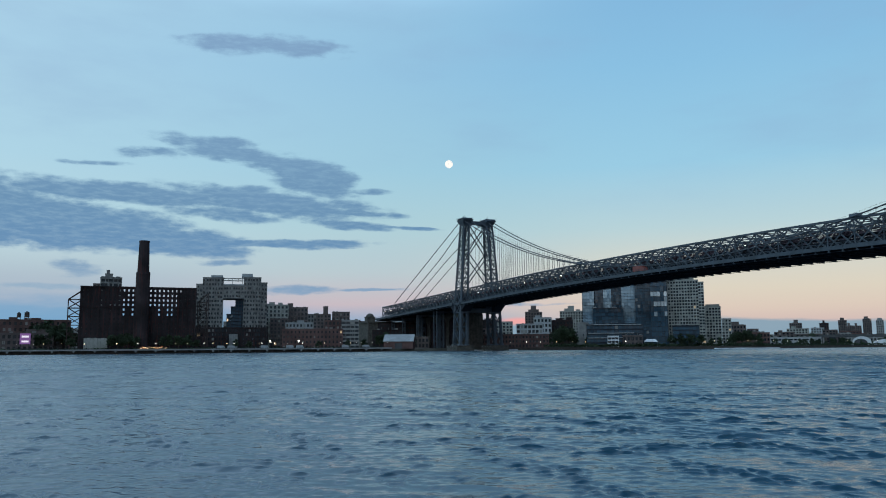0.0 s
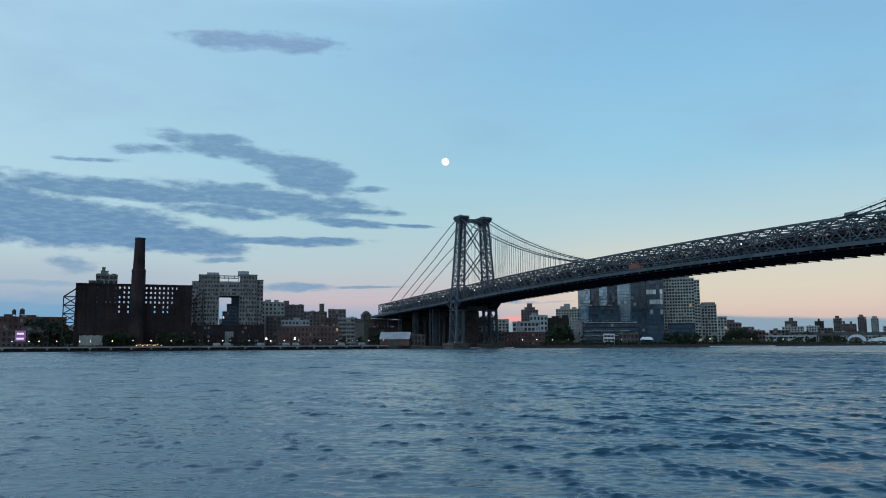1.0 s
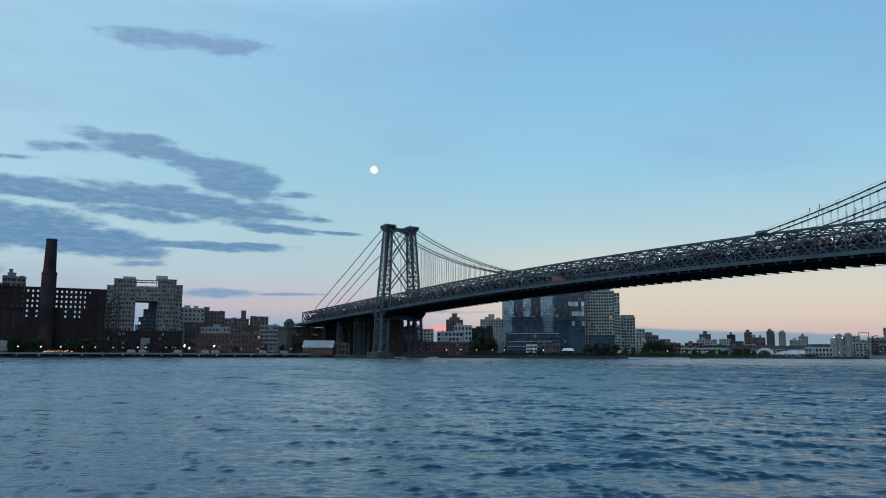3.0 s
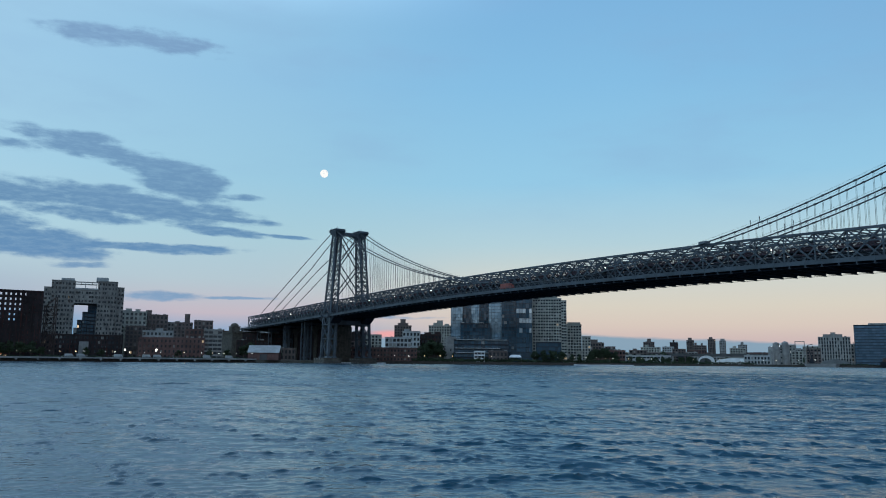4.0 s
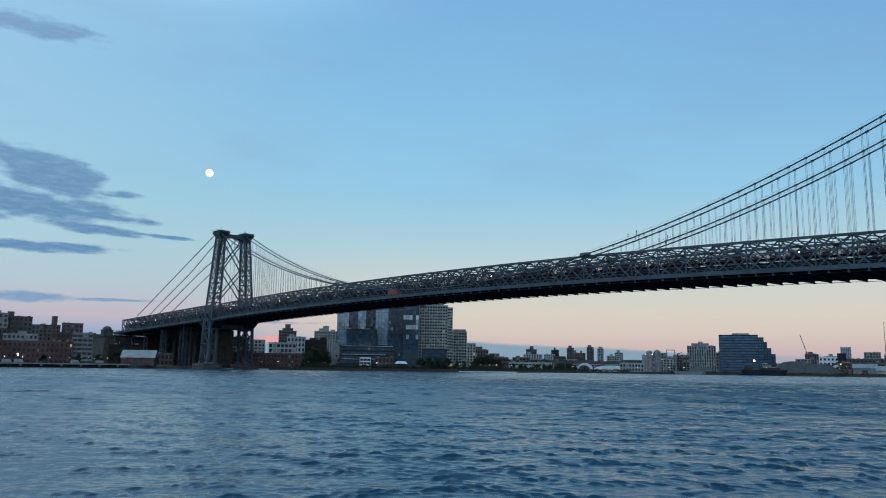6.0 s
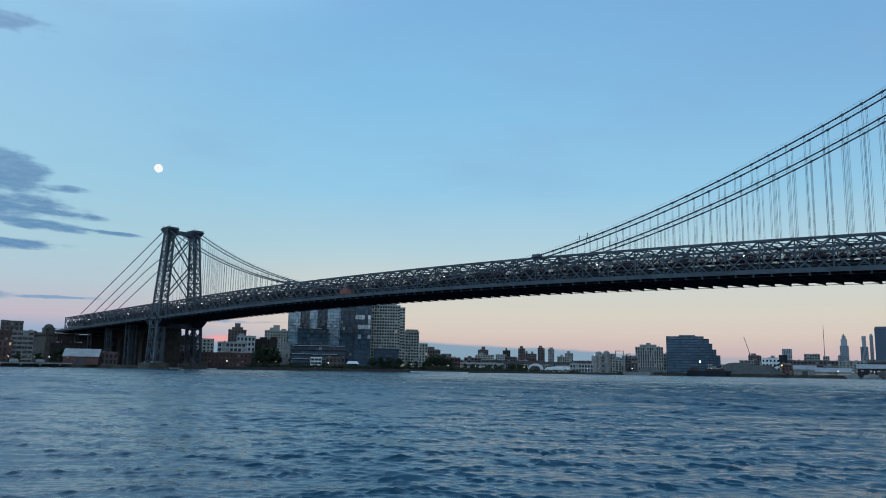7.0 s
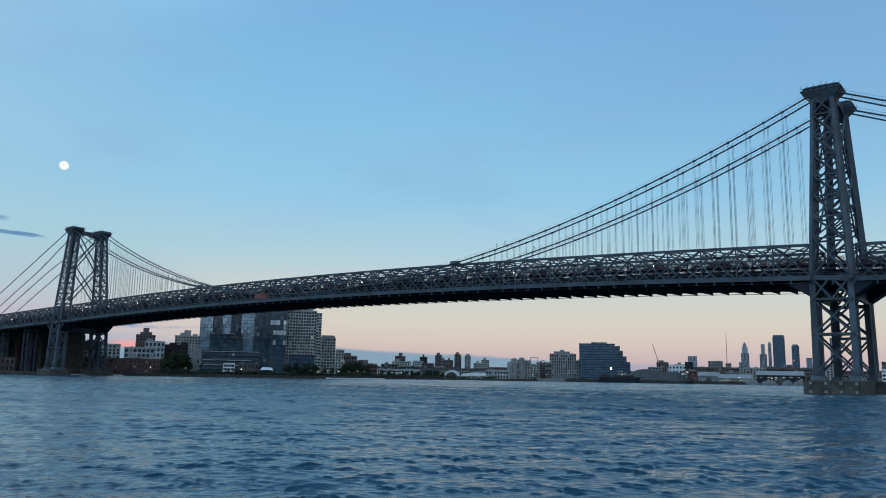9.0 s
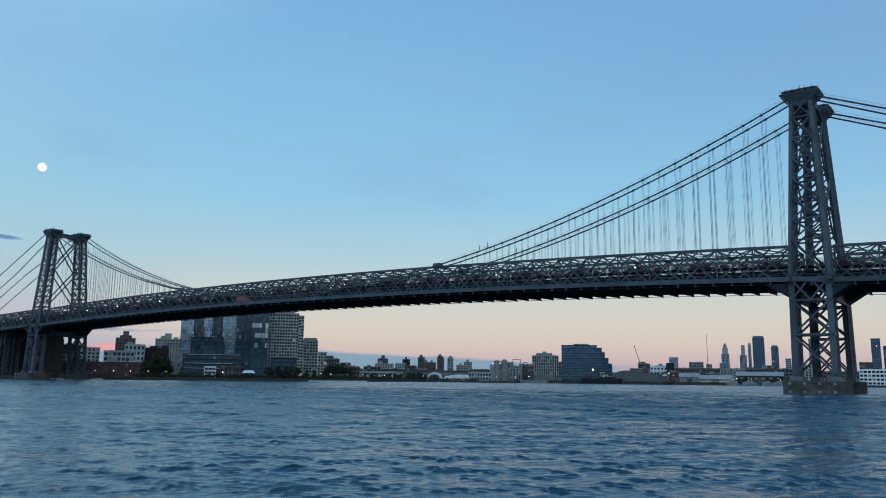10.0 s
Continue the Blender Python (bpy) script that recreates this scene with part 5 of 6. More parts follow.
building("grey concrete office block with tall window bays", 731, 498, 38, 26, 36.0, 61.7, CONCRETE, 8, 12, fw=0.5, fh=0.8, roofbits=((-13, 10, -8, 6, 4.0), (-4, 2, -5, 4, 6.5)))
part("flagpole", Mesh().frustum(0, 0, 0, 9, 0.25, 0.1, 6), STEEL, b, m=pose(0, 0, 62))
building("low grey wing beside the office block", 745, 470, 24, 20, 27, 62.8, CONCRETE, 6, 7)
dk = thing("stepped_glass_offices", "blue glass office building stepping down at one end", "office building", (756, 449, 2.0), -64.3)
for x, w, h, rows in ((-6.0, 50.0, 51.0, 14), (22.5, 7.0, 47.5, 13), (28.0, 4.0, 41.0, 11), (32.5, 5.0, 33.0, 9), (37.5, 5.0, 25.0, 7)):
    block(dk, w, 34, h, STEEL_DARK, rows, max(2, round(w / 4)), at=(x, 0, 0), fw=0.98, fh=0.72, pane=PANE_SKY, most=170 if w > 20 else 30)
part("roof_house", Mesh().box(-14, 8, -10, 8, 51.2, 54.0), CLAD_GREY, dk)


def heap(label, x, y, w, d, h, az, seed):
    """A loose pile: a long ridge with slumped, uneven flanks."""
    rng = random.Random(seed)
    n, k2 = 44, 18
    m = Mesh()
    for j in range(k2 + 1):
        for i in range(n + 1):
            u, v = i / n * 2 - 1, j / k2 * 2 - 1
            ridge = max(0.0, min(1.0, (1 - abs(u)) * 2.3))
            z = h * max(0.0, ridge - abs(v) * 1.0) * (0.9 + 0.1 * math.sin(u * 5 + seed))
            z += 0.35 * noise.noise((u * 9, v * 5, seed)) * (1 if z > 0.3 else 0)
            m.v.append((u * w / 2, v * d / 2, z))
    for j in range(k2):
        for i in range(n):
            a = j * (n + 1) + i
            m.f.append((a, a + 1, a + n + 2, a + n + 1))
    ob = solid("gravel_heap", m, GRAVEL, label, "gravel heap", (x, y, 1.9), -az)


heap("broad grey heap of gravel on the quay", 562, 290, 76, 30, 13.5, 68.3, 3)
heap("low grey heap of sand", 505, 376, 34, 18, 6.5, 63.5, 8)


def boat(label, x, y, L, B, hull, az, cabin, hullmat, cabmat, group=""):
    s = thing("boat", label, "boat", (x, y, 0), -az, group)
    v = []
    for z, k2 in ((-0.4, 0.86), (hull, 1.0)):
        v += [(-L / 2 * k2, -B / 2 * k2, z), (L / 2 * k2 * 0.8, -B / 2 * k2, z), (L / 2 * k2, 0, z), (L / 2 * k2 * 0.8, B / 2 * k2, z), (-L / 2 * k2, B / 2 * k2, z)]
    part("hull", Mesh().add(v, [(4, 3, 2, 1, 0), (5, 6, 7, 8, 9)] + [(i, (i + 1) % 5, 5 + (i + 1) % 5, 5 + i) for i in range(5)]), hullmat, s)
    for x0, x1, z0, z1 in cabin:
        part("cabin", Mesh().taper((x0, x1, -B * 0.36, B * 0.36), (x0 + 0.3, x1 - 0.5, -B * 0.34, B * 0.34), z0, z1), cabmat, s)
    return s


boat("pale flat barge moored at the quay", 468, 370, 33, 9, 3.6, 60.9, (), CONCRETE, CONCRETE)
ship = boat("black moored hulk with rusty red deckhouses and a masthead lamp", 527, 318, 46, 11, 6.0, 65.2, ((-4, 16, 6.0, 8.2), (-20, -10, 6.0, 9.4)), STEEL_DARK, RUST)
part("mast", Mesh().frustum(-9, 0, 8, 17.5, 0.3, 0.15, 8), STEEL, ship)
part("masthead_lamp", Mesh().frustum(-9, 0, 14.4, 16.4, 0.75, 0.75, 10), LAMP_WHITE, ship)
for i, (u, L) in enumerate(((-20, 15), (-3, 20), (15, 14), (27, 17))):
    a = radians(76.3)
    boat("pale grey ferry boat with cabin deck, moored", 612 + u * math.cos(a), 178 - u * math.sin(a), L, 5, 1.8, 76.3, ((-L * 0.4, L * 0.3, 1.8, 4.2), (-L * 0.2, L * 0.15, 4.2, 5.8)), CLAD_GREY, CONCRETE, "moored ferries")
building("white boxy works building beside the gravel", 610, 283, 19, 14, 18.5, 69.7, PALE, 4, 5, fw=0.5, fh=0.5)
building("brown brick block under a site crane", 1023, 462, 20, 18, 31, 68.7, BRICK_BROWN, 8, 6, roofbits=((-6, 2, -4, 4, 4),))
cr = thing("site_crane", "thin site crane with a raised jib", "crane", (1035, 475, 2.0))
part("mast", Mesh().beam((0, 0, 0), (0, 0, 36), 1.6), STEEL, cr)
part("jib", Mesh().beam((0, 0, 36), (-2.4, 8, 64), 0.9), STEEL, cr)
ct = thing("gravel_conveyor", "black conveyor head on a rusty red lattice tower", "conveyor", (595, 264, 2.0), -70.5)
for sx in (-3.2, 3.2):
    for sy in (-3, 3):
        bar("leg", (sx * 1.4, sy, 0), (sx, sy, 15), 0.6, 0.6, RUST, ct)
for z0, z1 in ((0, 5), (5, 10), (10, 15)):
    for sy in (-3, 3):
        bar("brace", (-4, sy, z0), (4, sy, z1), 0.4, 0.4, RUST, ct)
        bar("brace", (4, sy, z0), (-4, sy, z1), 0.4, 0.4, RUST, ct)
part("hood", Mesh().box(-4.3, 4.3, -4, 4, 15, 22.5), STEEL_DARK, ct)
part("chute", Mesh().beam((0, -3, 15), (-16, -3, 6), 1.6), RUST, ct)
part("work_lamp", Mesh().frustum(-1.5, -4.2, 10.4, 11.4, 0.45, 0.45, 8), LAMP_WARM, ct)
building("distant slab tower with haze in its wall colour", 1984, 746, 26, 24, 72, 70.7, HAZE_WALL, 20, 6, most=0)
building("flat grey industrial block", 1147, 411, 25, 20, 36.5, 72.2, CLAD_GREY, 8, 6, most=30)
building("small grey block with tank", 1154, 390, 10, 10, 33, 73.1, CLAD_GREY, 7, 3, most=10)
solid("radio_mast", Mesh().frustum(0, 0, 0, 88, 0.7, 0.3, 6), STEEL, "tall thin radio mast above the yards", "mast", (1153, 392, 2.0))
building("long low brick yard building", 880, 266, 190, 24, 20.5, 74.6, BRICK_BROWN, 4, 40, fw=0.6, fh=0.4, most=20)
building("long low brick yard building, far end", 860, 120, 110, 24, 16.5, 81.5, BRICK_BROWN, 4, 26, fw=0.6, fh=0.4, most=20)
shed("grey yard shed with a pale roof", 668, 266, 24, 16, 7.5, 12.0, 72.0, TIN, CLAD_GREY)
shed("long grey quay shed with a tin roof", 657, 232, 36, 18, 5.0, 9.5, 73.6, TIN, CONCRETE)
shed("wide ferry shed with a pale tin roof", 690, 190, 51, 22, 9.5, 14.0, 76.3, TIN, STEEL_DARK)
LAMP_DIM = lamp_material("shed_tube_lamp", (1.0, 0.96, 0.88), 0.8)
for x, y, az, half, d, n, z in ((657, 232, 73.6, 17, 9.3, 12, 2.2), (690, 190, 76.3, 24, 11.4, 6, 6.6)):
    rack = thing("shed_light_row", "row of white tube lamps along the open shed front", "light row", (x, y, 2.0), -az, group="shed lights")
    for i in range(n):
        a = -half + 2 * half * (i + 0.5) / n
        part("tube_lamp", Mesh().box(a - half / n * 0.35, a + half / n * 0.35, -d - 0.25, -d, z, z + 0.4), LAMP_DIM, rack)
qc = thing("quay_crane", "dark material-handling crane with a raised boom on the quay", "crane", (503, 400, 2.0), -61.5)
part("base", Mesh().box(-2.6, 2.6, -2.2, 2.2, 0, 3.4), STEEL_DARK, qc)
part("cab", Mesh().taper((-2.0, 1.8, -1.6, 1.6), (-1.8, 1.2, -1.4, 1.4), 3.4, 6.6), STEEL_DARK, qc)
part("boom", Mesh().beam((0.6, 0, 5.5), (-3.6, 0, 20.5), 1.1, 0.9), STEEL_DARK, qc)
part("stick", Mesh().beam((-3.6, 0, 20.5), (1.2, 0, 21.8), 0.8, 0.7), STEEL_DARK, qc)
part("grab", Mesh().taper((0.2, 2.2, -0.8, 0.8), (0.8, 1.6, -0.3, 0.3), 17.8, 19.8).beam((1.2, 0, 19.8), (1.2, 0, 21.8), 0.12), RUST, qc)
building("long white building with rows of dark windows", 713, 55, 64, 18, 17.0, 84.0, PALE, 4, 16, fw=0.75, fh=0.55)
building("flat brown block behind the long white building", 1207, 143, 21, 18, 37, 82.7, BRICK_BROWN, 9, 5, most=20)
for lab, x, y, w, h, az, setbacks in (
        ("far stepped skyscraper with a pointed crown", 2893, 854, 30, 112, 74.2, ((0.72, 26), (0.45, 12), (0.2, 6))), ("far slim tower with a stepped top", 2911, 790, 26, 108, 75.2, ((0.55, 40),)), ("far very slim tower", 2917, 766, 12, 150, 75.7, ((0.7, 6),)),
        ("far broad glass skyscraper, tallest", 2828, 710, 42, 170, 76.3, ((0.9, 7),)), ("far glass skyscraper with flat top", 2841, 655, 26, 136, 77.3, ((0.75, 6),)), ("far low tower block", 2850, 611, 20, 92, 78.1, ()),
        ("far grey tower seen through the bridge", 2671, 489, 30, 155, 79.7, ()), ("far dark tower with flat top", 2699, 301, 28, 153, 83.3, ()), ("far broad dark tower", 2704, 262, 36, 128, 84.0, ()), ("far tall pale tower", 2704, 232, 40, 226, 85.0, ()),
        ("far mid-rise block with flat roof", 2870, 745, 60, 60, 75.9, ()), ("far mid-rise block with flat roof", 2850, 850, 30, 75, 74.0, ()), ("far pale mid-rise office block", 2830, 680, 40, 66, 76.9, ())):
    face = FAR_BLUE if "glass" in lab or "dark" in lab else HAZE_WALL
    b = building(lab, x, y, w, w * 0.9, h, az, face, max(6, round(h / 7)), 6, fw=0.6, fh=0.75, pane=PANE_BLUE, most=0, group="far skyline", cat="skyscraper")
    z, ww = h + 0.2, w
    for f, hh in setbacks:
        ww = w * f
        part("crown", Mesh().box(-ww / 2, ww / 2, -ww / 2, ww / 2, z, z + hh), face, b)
        z += hh


# -- small houses and sheds packed behind the far bank
rng = random.Random(21)
# tan brick twice and concrete: paler walls take the place of haze
WALLS = (BRICK_BROWN, BRICK_RED, BRICK_TAN, CLAD_GREY, CONCRETE, BRICK_TAN)
NAMES = {BRICK_BROWN.name: "brown brick", BRICK_RED.name: "red brick", BRICK_TAN.name: "tan brick", CLAD_GREY.name: "grey clad", CONCRETE.name: "concrete"}
for i in range(64):
    az = radians(46 + 37 * i / 63 + rng.uniform(-0.3, 0.3))
    dist = rng.uniform(1010, 1380)
    wall = rng.choice(WALLS)
    w, h = rng.uniform(12, 34), rng.choice((7, 9, 11, 13, 16, 19, 24))
    rows = max(2, round(h / 3.4))
    building("low %s house with a flat roof on the far shore" % NAMES[wall.name], -282 + dist * math.sin(az), -47 + dist * math.cos(az), w, 12, h, math.degrees(az) + rng.uniform(-12, 12), wall, rows, max(3, round(w / 4)),
             most=0, group="far shore houses", roofbits=((-w * 0.3, -w * 0.1, -3, 3, rng.uniform(1.5, 4)),) if i % 2 else ())
for i in range(22):
    az = radians(-6 + 42 * i / 21 + rng.uniform(-0.4, 0.4))
    dist = rng.uniform(800, 1000)
    wall = rng.choice(WALLS)
    w, h = rng.uniform(14, 30), rng.uniform(14, 30)
    building("distant %s house behind the waterfront" % NAMES[wall.name], -282 + dist * math.sin(az), -47 + dist * math.cos(az), w, 14, h, math.degrees(az), wall, max(3, round(h / 3.4)), max(3, round(w / 4)), most=0,
             group="houses behind the waterfront", roofbits=((-w * 0.1, w * 0.15, -3, 3, 3.0),) if i % 2 else ())


# -- floodlights of the yards on the bay
for x, y, z in ((474, 427, 19.0), (474, 418, 19.0), (474, 455, 4.5), (474, 442, 7.0), (477, 408, 13.0), (470, 378, 5.0), (508, 478, 8.0), (600, 262, 8.5), (640, 222, 5.5), (648, 205, 5.5), (655, 190, 5.5), (560, 330, 6.5)):
    yl = thing("yard_lamp", "small white floodlight on a steel pole in the yard", "lamp", (x, y, 2.0), group="yard floodlights")
    part("pole", Mesh().frustum(0, 0, 0, z, 0.18, 0.1, 6), STEEL, yl)
    part("lamp_head", Mesh().frustum(0, 0, z, z + 0.55, 0.34, 0.34, 8), LAMP_WHITE, yl)


# ---- shore works ----
esp = thing("esplanade", "concrete waterfront esplanade deck on piles", "esplanade", (0, 0, 0))
part("slab", Mesh().box(-520, -72, 486.5, 500, 2.0, 2.7), CONCRETE, esp)
part("fascia", Mesh().box(-520, -72, 486.1, 486.5, 2.15, 3.0), CONCRETE, esp, "pale concrete fascia")
# dark sheet behind the piles, added for the shade below the slab
part("back_wall", Mesh().box(-520, -72, 489.5, 490.0, -0.8, 2.0), TIMBER, esp, "dark timber sheet put in for the shade under the deck")
pile = Mesh().frustum(0, 0, -1.0, 2.0, 0.3, 0.3, 8).data("timber_pile", TIMBER)
capm = Mesh().taper((-0.35, 0.35, -0.7, 0.5), (-0.8, 0.8, -0.7, 0.5), 0.9, 2.15).data("pile_cap", CONCRETE)
post = Mesh().box(-0.05, 0.05, -0.05, 0.05, 2.7, 3.8).data("rail_post", STEEL_DARK)
for i in range(84):
    x = -404 + 4.0 * i
    part("timber_pile", pile, None, esp, m=pose(x, 487.6, 0))
    part("rail_post", post, None, esp, m=pose(x, 486.9, 0))
    if i % 3 == 0:
        part("pile_cap", capm, None, esp, m=pose(x, 486.7, 0))
part("rail", Mesh().box(-520, -72, 486.85, 486.95, 3.75, 3.85), STEEL_DARK, esp)
quay = Mesh()
for (x0, y0), (x1, y1) in zip(SHORE[3:-2], SHORE[4:-1]):
    quay.beam((x0, y0 - 0.3, 0.9), (x1, y1 - 0.3, 0.9), 0.8, 2.6)
solid("quay_wall", quay, TIMBER, "dark timber and stone quay wall along the shore", "quay wall", kind="structure")
for x, y, w, az in ((215, 421, 70, 0.0), (20, 494, 44, 0.0)):
    solid("floating_dock", Mesh().box(-w / 2, w / 2, -1.6, 1.6, -0.3, 0.8), PALE, "pale floating dock along the quay", "dock", (x, y, 0), -az, group="floating docks")

# ---- lamps along the shore ----


def street_lamp(x, y, warm, big=1.0):
    lp = thing("street_lamp", "street lamp with a glowing globe on a dark post", "street lamp", (x, y, 2.0), group="shore lamps")
    part("post", LAMP_POST, None, lp)
    part("globe", LAMP_GLOBE[warm], None, lp, m=Matrix.LocRotScale((0, 0, 4.6), None, (big, big, big)))


LAMP_POST = Mesh().frustum(0, 0, 0, 4.3, 0.1, 0.07, 6).data("lamp_post", STEEL_DARK)
LAMP_GLOBE = {}
for warm, mat in ((0, LAMP_WHITE), (1, LAMP_WARM)):
    LAMP_GLOBE[warm] = Mesh().frustum(0, 0, -0.3, 0.0, 0.2, 0.36, 8).frustum(0, 0, 0.0, 0.3, 0.36, 0.2, 8).data("globe", mat)
rng = random.Random(5)
x = -330.0
while x < -64:
    street_lamp(x, rng.uniform(499, 514), rng.random() < 0.5, rng.uniform(0.5, 0.9))
    x += rng.uniform(5, 14)
for x, y in ((-151, 534), (-131, 528)):
    f = thing("floodlight", "bright floodlight mast on the building site", "floodlight", (x, y, 2.0), group="floodlights")
    part("pole", Mesh().frustum(0, 0, 0, 6.5, 0.15, 0.1, 6), STEEL_DARK, f)
    part("lamp_head", Mesh().box(-0.5, 0.5, -0.3, 0.3, 6.5, 7.0).box(-0.4, 0.4, -0.3, 0.3, 5.5, 5.9), LAMP_WHITE, f)
for x, y in ((40, 505), (52, 500), (64, 497), (76, 492), (88, 486), (98, 482), (128, 468), (142, 466), (150, 466), (166, 452), (182, 444), (196, 438), (208, 436), (222, 438), (236, 440), (252, 446), (300, 470),
             (330, 480), (345, 480), (400, 470), (430, 460), (455, 425), (470, 420), (486, 405), (640, 190), (652, 185), (632, 205), (660, 160)):
    street_lamp(x, y, rng.random() < 0.4, rng.uniform(0.45, 0.85))

# lit display board on the far esplanade
board = thing("display_board", "glowing display board with plain lines on two posts", "billboard", (-315, 566, 2.0), 2.9)
part("screen", Mesh().box(-3.3, 3.3, -0.2, 0.2, 5.0, 12.4), lamp_material("violet_screen", (0.42, 0.22, 0.62), 0.4), board)
for z in (9.6, 6.2):
    part("text_bar", Mesh().box(-2.2, 2.2, -0.3, -0.21, z, z + 1.3), lamp_material("white_bar", (0.9, 0.85, 1.0), 0.9), board)
for sx in (-2.6, 2.6):
    part("post", Mesh().box(sx - 0.2, sx + 0.2, 0.2, 0.6, 0, 11), STEEL_DARK, board)
hoard = thing("site_hoarding", "pale plywood site hoarding before the refinery", "hoarding", (-271, 526, 2.0), -1.3)
for i in range(7):
    part("panel", Mesh().box(-7.3 + 2.1 * i, -5.25 + 2.1 * i, -0.1, 0.1, 0, 8.4 + 0.3 * (i % 2)), BRICK_TAN, hoard)
fence = thing("site_fence", "orange mesh site fence lit by a string of lamps", "fence", (-236, 508, 2.0), -4.9)
for i in range(14):
    part("panel", Mesh().box(-9.2 + 1.3 * i, -8.0 + 1.3 * i, -0.05, 0.05, 0, 1.6 + 0.5 * ((i * 7) % 3)), ORANGE, fence)
    part("bulb", Mesh().frustum(-8.6 + 1.3 * i, -0.3, 1.2 + 0.5 * ((i * 5) % 4) * 0.5, 1.5 + 0.5 * ((i * 5) % 4) * 0.5, 0.2, 0.2, 6), LAMP_WARM, fence)


def van(x, y, az, col):
    v = thing("parked_van", "pale van parked on the esplanade", "van", (x, y, 2.7), az, group="parked vans")
    part("body", Mesh().taper((-2.6, 2.6, -1.0, 1.0), (-2.5, 1.7, -0.9, 0.9), 0.5, 2.3), col, v)
    for sx in (-1.7, 1.7):
        for sy in (-1.0, 1.0):
            part("wheel", wheel, None, v, m=pose(sx, sy, 0, 0, 0, 90) @ Matrix.Diagonal((0.8, 0.7, 0.7, 1)))


for x, y in ((-193, 497.5), (-186, 497.5), (-163, 498), (-145, 498), (-138, 498), (-104, 498), (-88, 498)):
    van(x, y, rng.uniform(-6, 6), WHITE)


# ---- trees ----
def crown(seed, r, h):
    """A ragged crown: clumps of small leaf blades set round the limbs, with gaps between them."""
    g = random.Random(seed)
    m = Mesh()
    for c in range(26):
        a, e = g.uniform(0, 6.283), g.uniform(-0.5, 1.0)
        rr = r * g.uniform(0.35, 0.95)
        cx, cy, cz = rr * math.cos(a) * (1 - abs(e) * 0.5), rr * math.sin(a) * (1 - abs(e) * 0.5), h * (0.5 + 0.45 * e)
        size = r * g.uniform(0.2, 0.42)
        for _ in range(26):
            d = Vector((g.gauss(0, 1), g.gauss(0, 1), g.gauss(0, 0.8))).normalized() * size * g.uniform(0.4, 1.0)
            p = Vector((cx, cy, cz)) + d
            u = Vector((g.gauss(0, 1), g.gauss(0, 1), g.gauss(0, 1))).normalized() * g.uniform(0.35, 0.75)
            w = u.cross(Vector((g.gauss(0, 1), g.gauss(0, 1), g.gauss(0, 1)))).normalized() * g.uniform(0.3, 0.55)
            m.add([p - u, p + w, p + u, p - w], [(0, 1, 2, 3)])
    return m


KINDS = []
for i, (r, h) in enumerate(((3.6, 7.5), (4.6, 8.5), (3.0, 9.0))):
    t = thing("tree", "dark leafy tree on the riverbank", "tree", (-500 - 12 * i, 530, 2.0), group="riverbank trees")
    tm = Mesh().frustum(0, 0, 0, 3.2, 0.28, 0.2, 8)
    for a in range(5):
        tm.beam((0, 0, 2.4), (r * 0.55 * math.cos(a * 1.26), r * 0.55 * math.sin(a * 1.26), h * 0.62), 0.13)
    part("trunk", tm, BARK, t)
    part("crown", crown(11 + i, r, h).data("crown", LEAF), LEAF, t, m=pose(0, 0, 1.6))
    KINDS.append(t)
PLACES = [(-257, 524, 1.2), (-251, 522, 1.1), (-262, 522, 1.0), (-218, 522, 1.1), (-212, 521, 1.0), (-224, 523, 1.0), (-206, 524, 0.8), (-299, 585, 1.6), (-292, 590, 1.9), (-306, 580, 1.3), (-286, 540, 0.8),
          (-180, 515, 0.7), (-170, 518, 0.7), (-120, 512, 0.6), (-95, 520, 0.7), (-84, 514, 0.8), (96, 520, 1.5), (103, 524, 1.7), (110, 515, 1.2), (88, 512, 0.9), (74, 500, 0.8), (118, 505, 1.0),
          (-309, 592, 1.9), (-303, 596, 2.1), (-296, 596, 2.0), (-289, 586, 1.6), (-284, 566, 1.2), (-246, 521, 1.0), (-254, 519, 0.9), (-229, 520, 0.9), (-72, 512, 1.1), (-66, 516, 1.2), (-44, 512, 0.9),
          (106, 518, 1.9), (99, 516, 1.7), (92, 514, 1.1), (122, 476, 1.0), (163, 452, 0.9), (168, 447, 1.0), (174, 443, 1.1), (181, 438, 0.9), (189, 434, 0.7), (236, 446, 1.4), (244, 448, 1.3), (250, 452, 1.2),
          (171, 449, 0.8), (178, 444, 0.9), (200, 436, 0.7), (232, 452, 1.1), (240, 455, 1.2), (226, 448, 1.0), (212, 438, 0.7), (262, 452, 1.0), (270, 460, 0.9)]
for i in range(26):
    u = i / 25
    PLACES.append((330 + 90 * u + rng.uniform(-6, 6), 485 - 10 * u + rng.uniform(-8, 12), rng.uniform(0.45, 0.8)))
for i in range(16):
    PLACES.append((600 + 100 * i / 15, 590 - 60 * i / 15 + rng.uniform(-10, 10), rng.uniform(0.5, 0.9)))
for i in range(14):
    PLACES.append((380 + 14 * i, 640 + rng.uniform(-15, 15), rng.uniform(1.1, 1.6)))
for i, (x, y, k2) in enumerate(PLACES):
    ob = copy_thing(KINDS[i % 3], pose(x, y, 2.0, 0, 0, 67 * i))
    ob.scale = (k2, k2, k2)


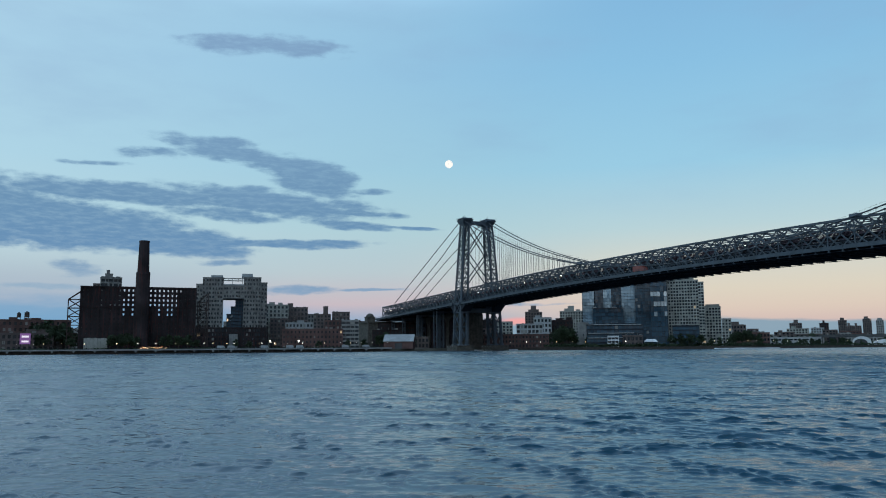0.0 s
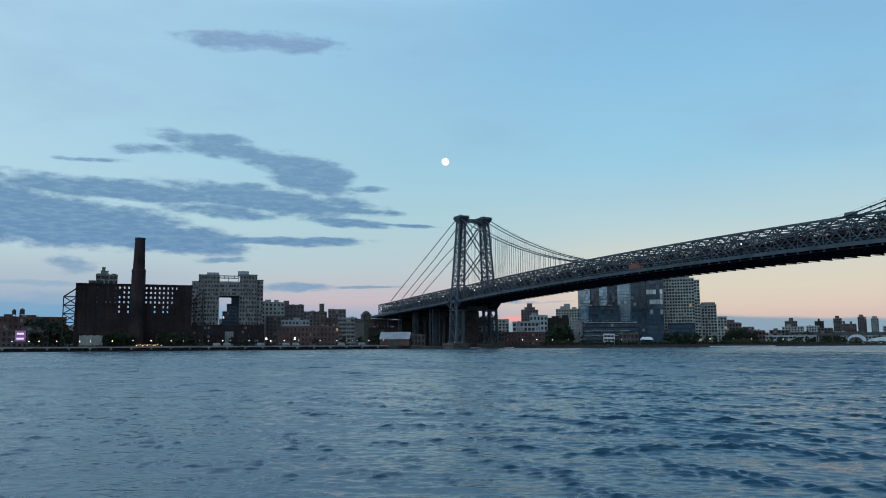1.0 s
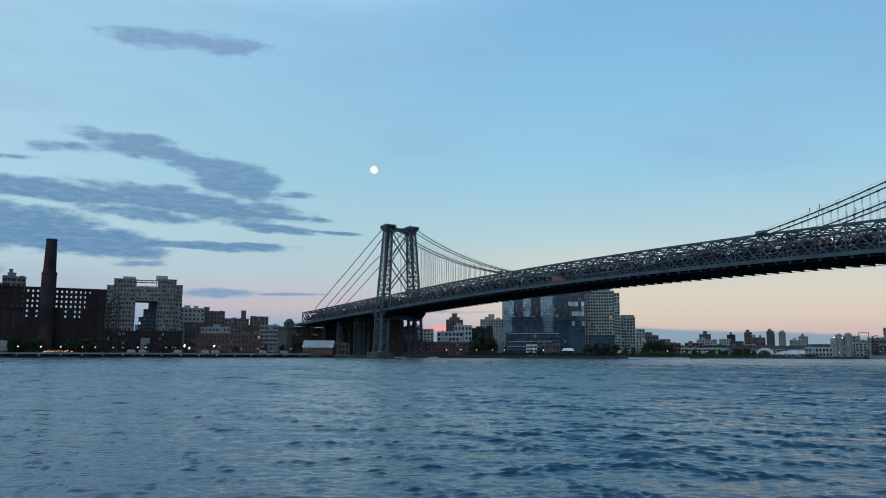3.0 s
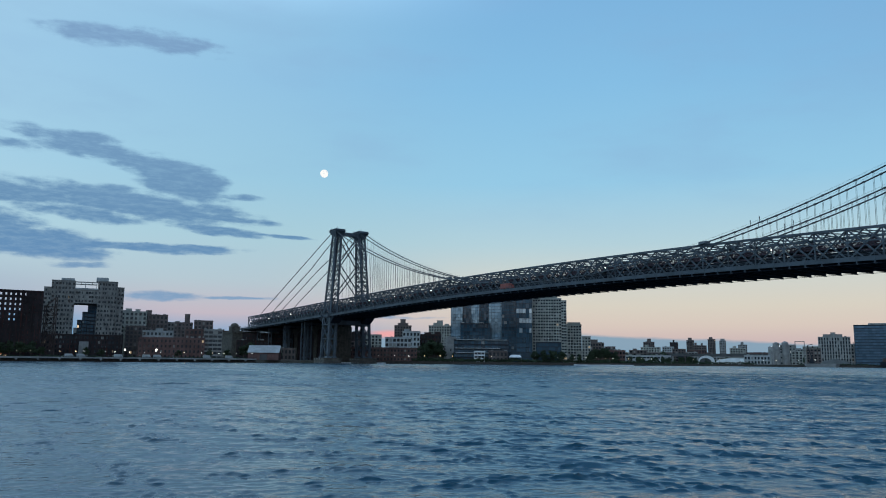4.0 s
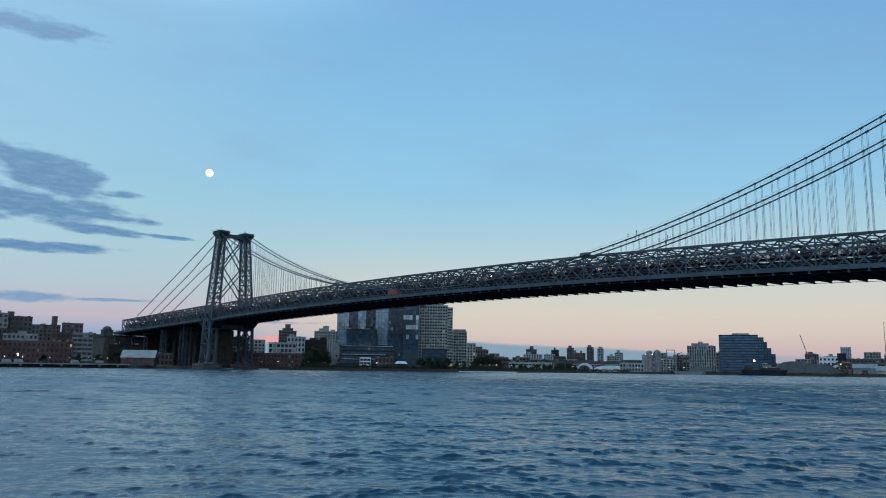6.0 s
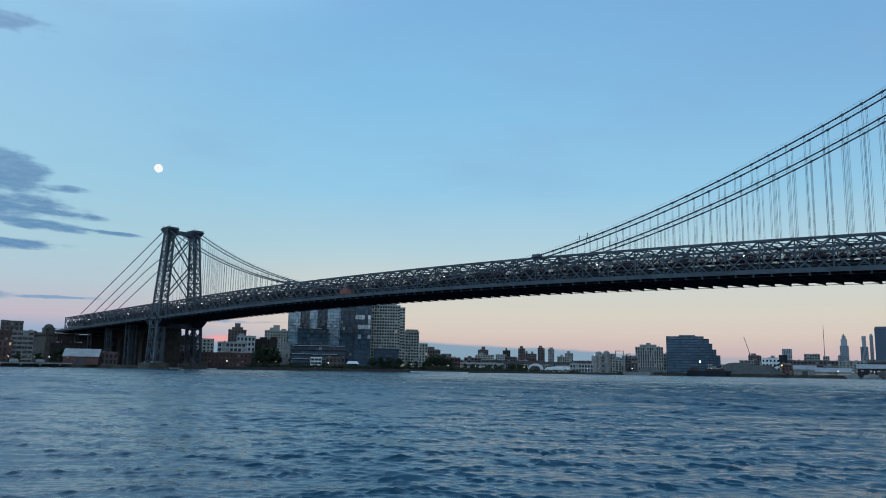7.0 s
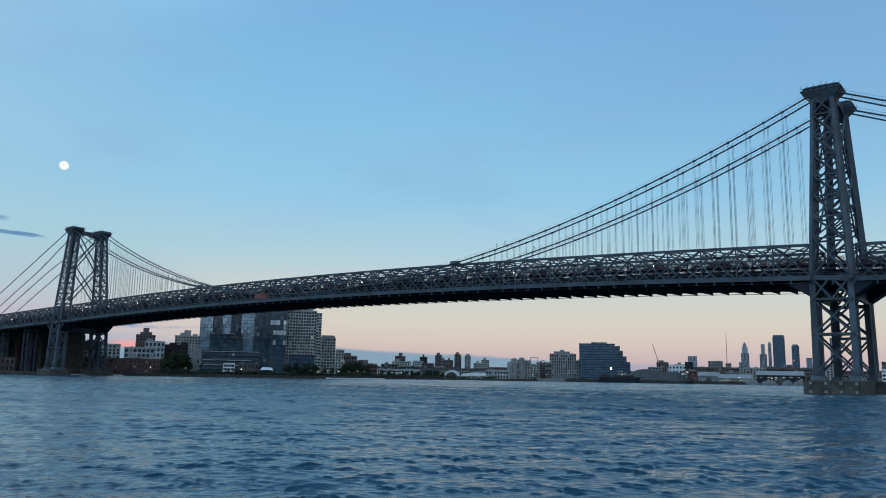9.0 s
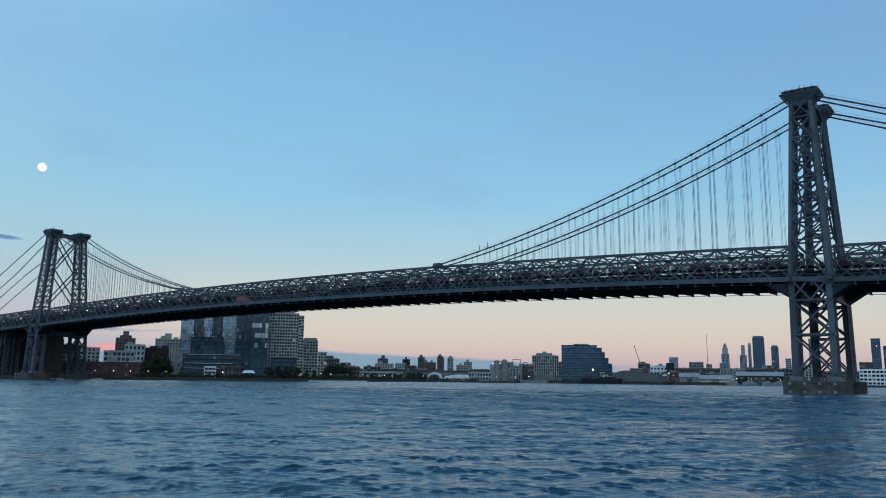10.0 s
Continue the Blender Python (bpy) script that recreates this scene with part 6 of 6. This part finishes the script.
def shrubs(label, line, depth, top, seed, per_metre=9):
    """A ragged belt of undergrowth along a line on the bank."""
    g = random.Random(seed)
    m = Mesh()
    for (x0, y0), (x1, y1) in zip(line, line[1:]):
        length = math.hypot(x1 - x0, y1 - y0)
        for i in range(int(length * per_metre)):
            f = g.random()
            x, y = x0 + (x1 - x0) * f + g.uniform(-1, 1), y0 + (y1 - y0) * f + g.uniform(0, depth)
            hump = 0.45 + 0.55 * abs(noise.noise((x * 0.16, y * 0.16, seed)) * 2.2)
            p = Vector((x, y, 2.0 + top * min(1.2, hump) * g.random() ** 0.7))
            u = Vector((g.gauss(0, 1), g.gauss(0, 1), g.gauss(0, 1))).normalized() * g.uniform(0.4, 0.9)
            w = u.cross(Vector((g.gauss(0, 1), g.gauss(0, 1), g.gauss(0, 1)))).normalized() * g.uniform(0.3, 0.6)
            m.add([p - u, p + w, p + u, p - w], [(0, 1, 2, 3)])
    solid("shrubbery", m, LEAF, label, "shrubs", kind="stuff")


shrubs("dark undergrowth and bushes along the park bank", [(62, 484), (110, 469), (160, 447), (210, 431), (258, 436)], 6, 3.6, 3, 22)
shrubs("low dark bushes before the warehouses", [(258, 436), (330, 461), (400, 456), (436, 420)], 5, 2.6, 5, 14)
shrubs("low shrubs along the esplanade planting beds", [(-330, 502), (-66, 502)], 8, 1.8, 9, 10)
shrubs("dark scrub on the far quay", [(470, 392), (520, 341), (555, 268), (612, 206)], 5, 1.8, 11, 8)


# ---- moon ----
def moon_disc():
    bm = bmesh.new()
    bmesh.ops.create_uvsphere(bm, u_segments=32, v_segments=18, radius=23.5)
    me = bpy.data.meshes.new("moon")
    bm.to_mesh(me)
    bm.free()

    def build(t):
        pos = t.n("TexCoord").outputs["Object"]
        sea = t.n("TexNoise", {}, Vector=pos, Scale=0.055, Detail=3.0).outputs[0]
        c = t.mix(t.range(sea, 0.48, 0.62), (1.0, 0.97, 0.90, 1), (0.72, 0.76, 0.80, 1))
        return t.n("Emission", {}, i0=c, i1=1.05).outputs[0]
    me.materials.append(material("moonlight", build))
    a, e = radians(25.86), radians(13.54)
    ob = new("moon", me)
    ob.location = (-282 + 4600 * math.sin(a) * math.cos(e), -47.5 + 4600 * math.cos(a) * math.cos(e), 3 + 4600 * math.sin(e))
    tagged(ob, "pale bright moon, nearly full, in the evening sky", "moon")


moon_disc()
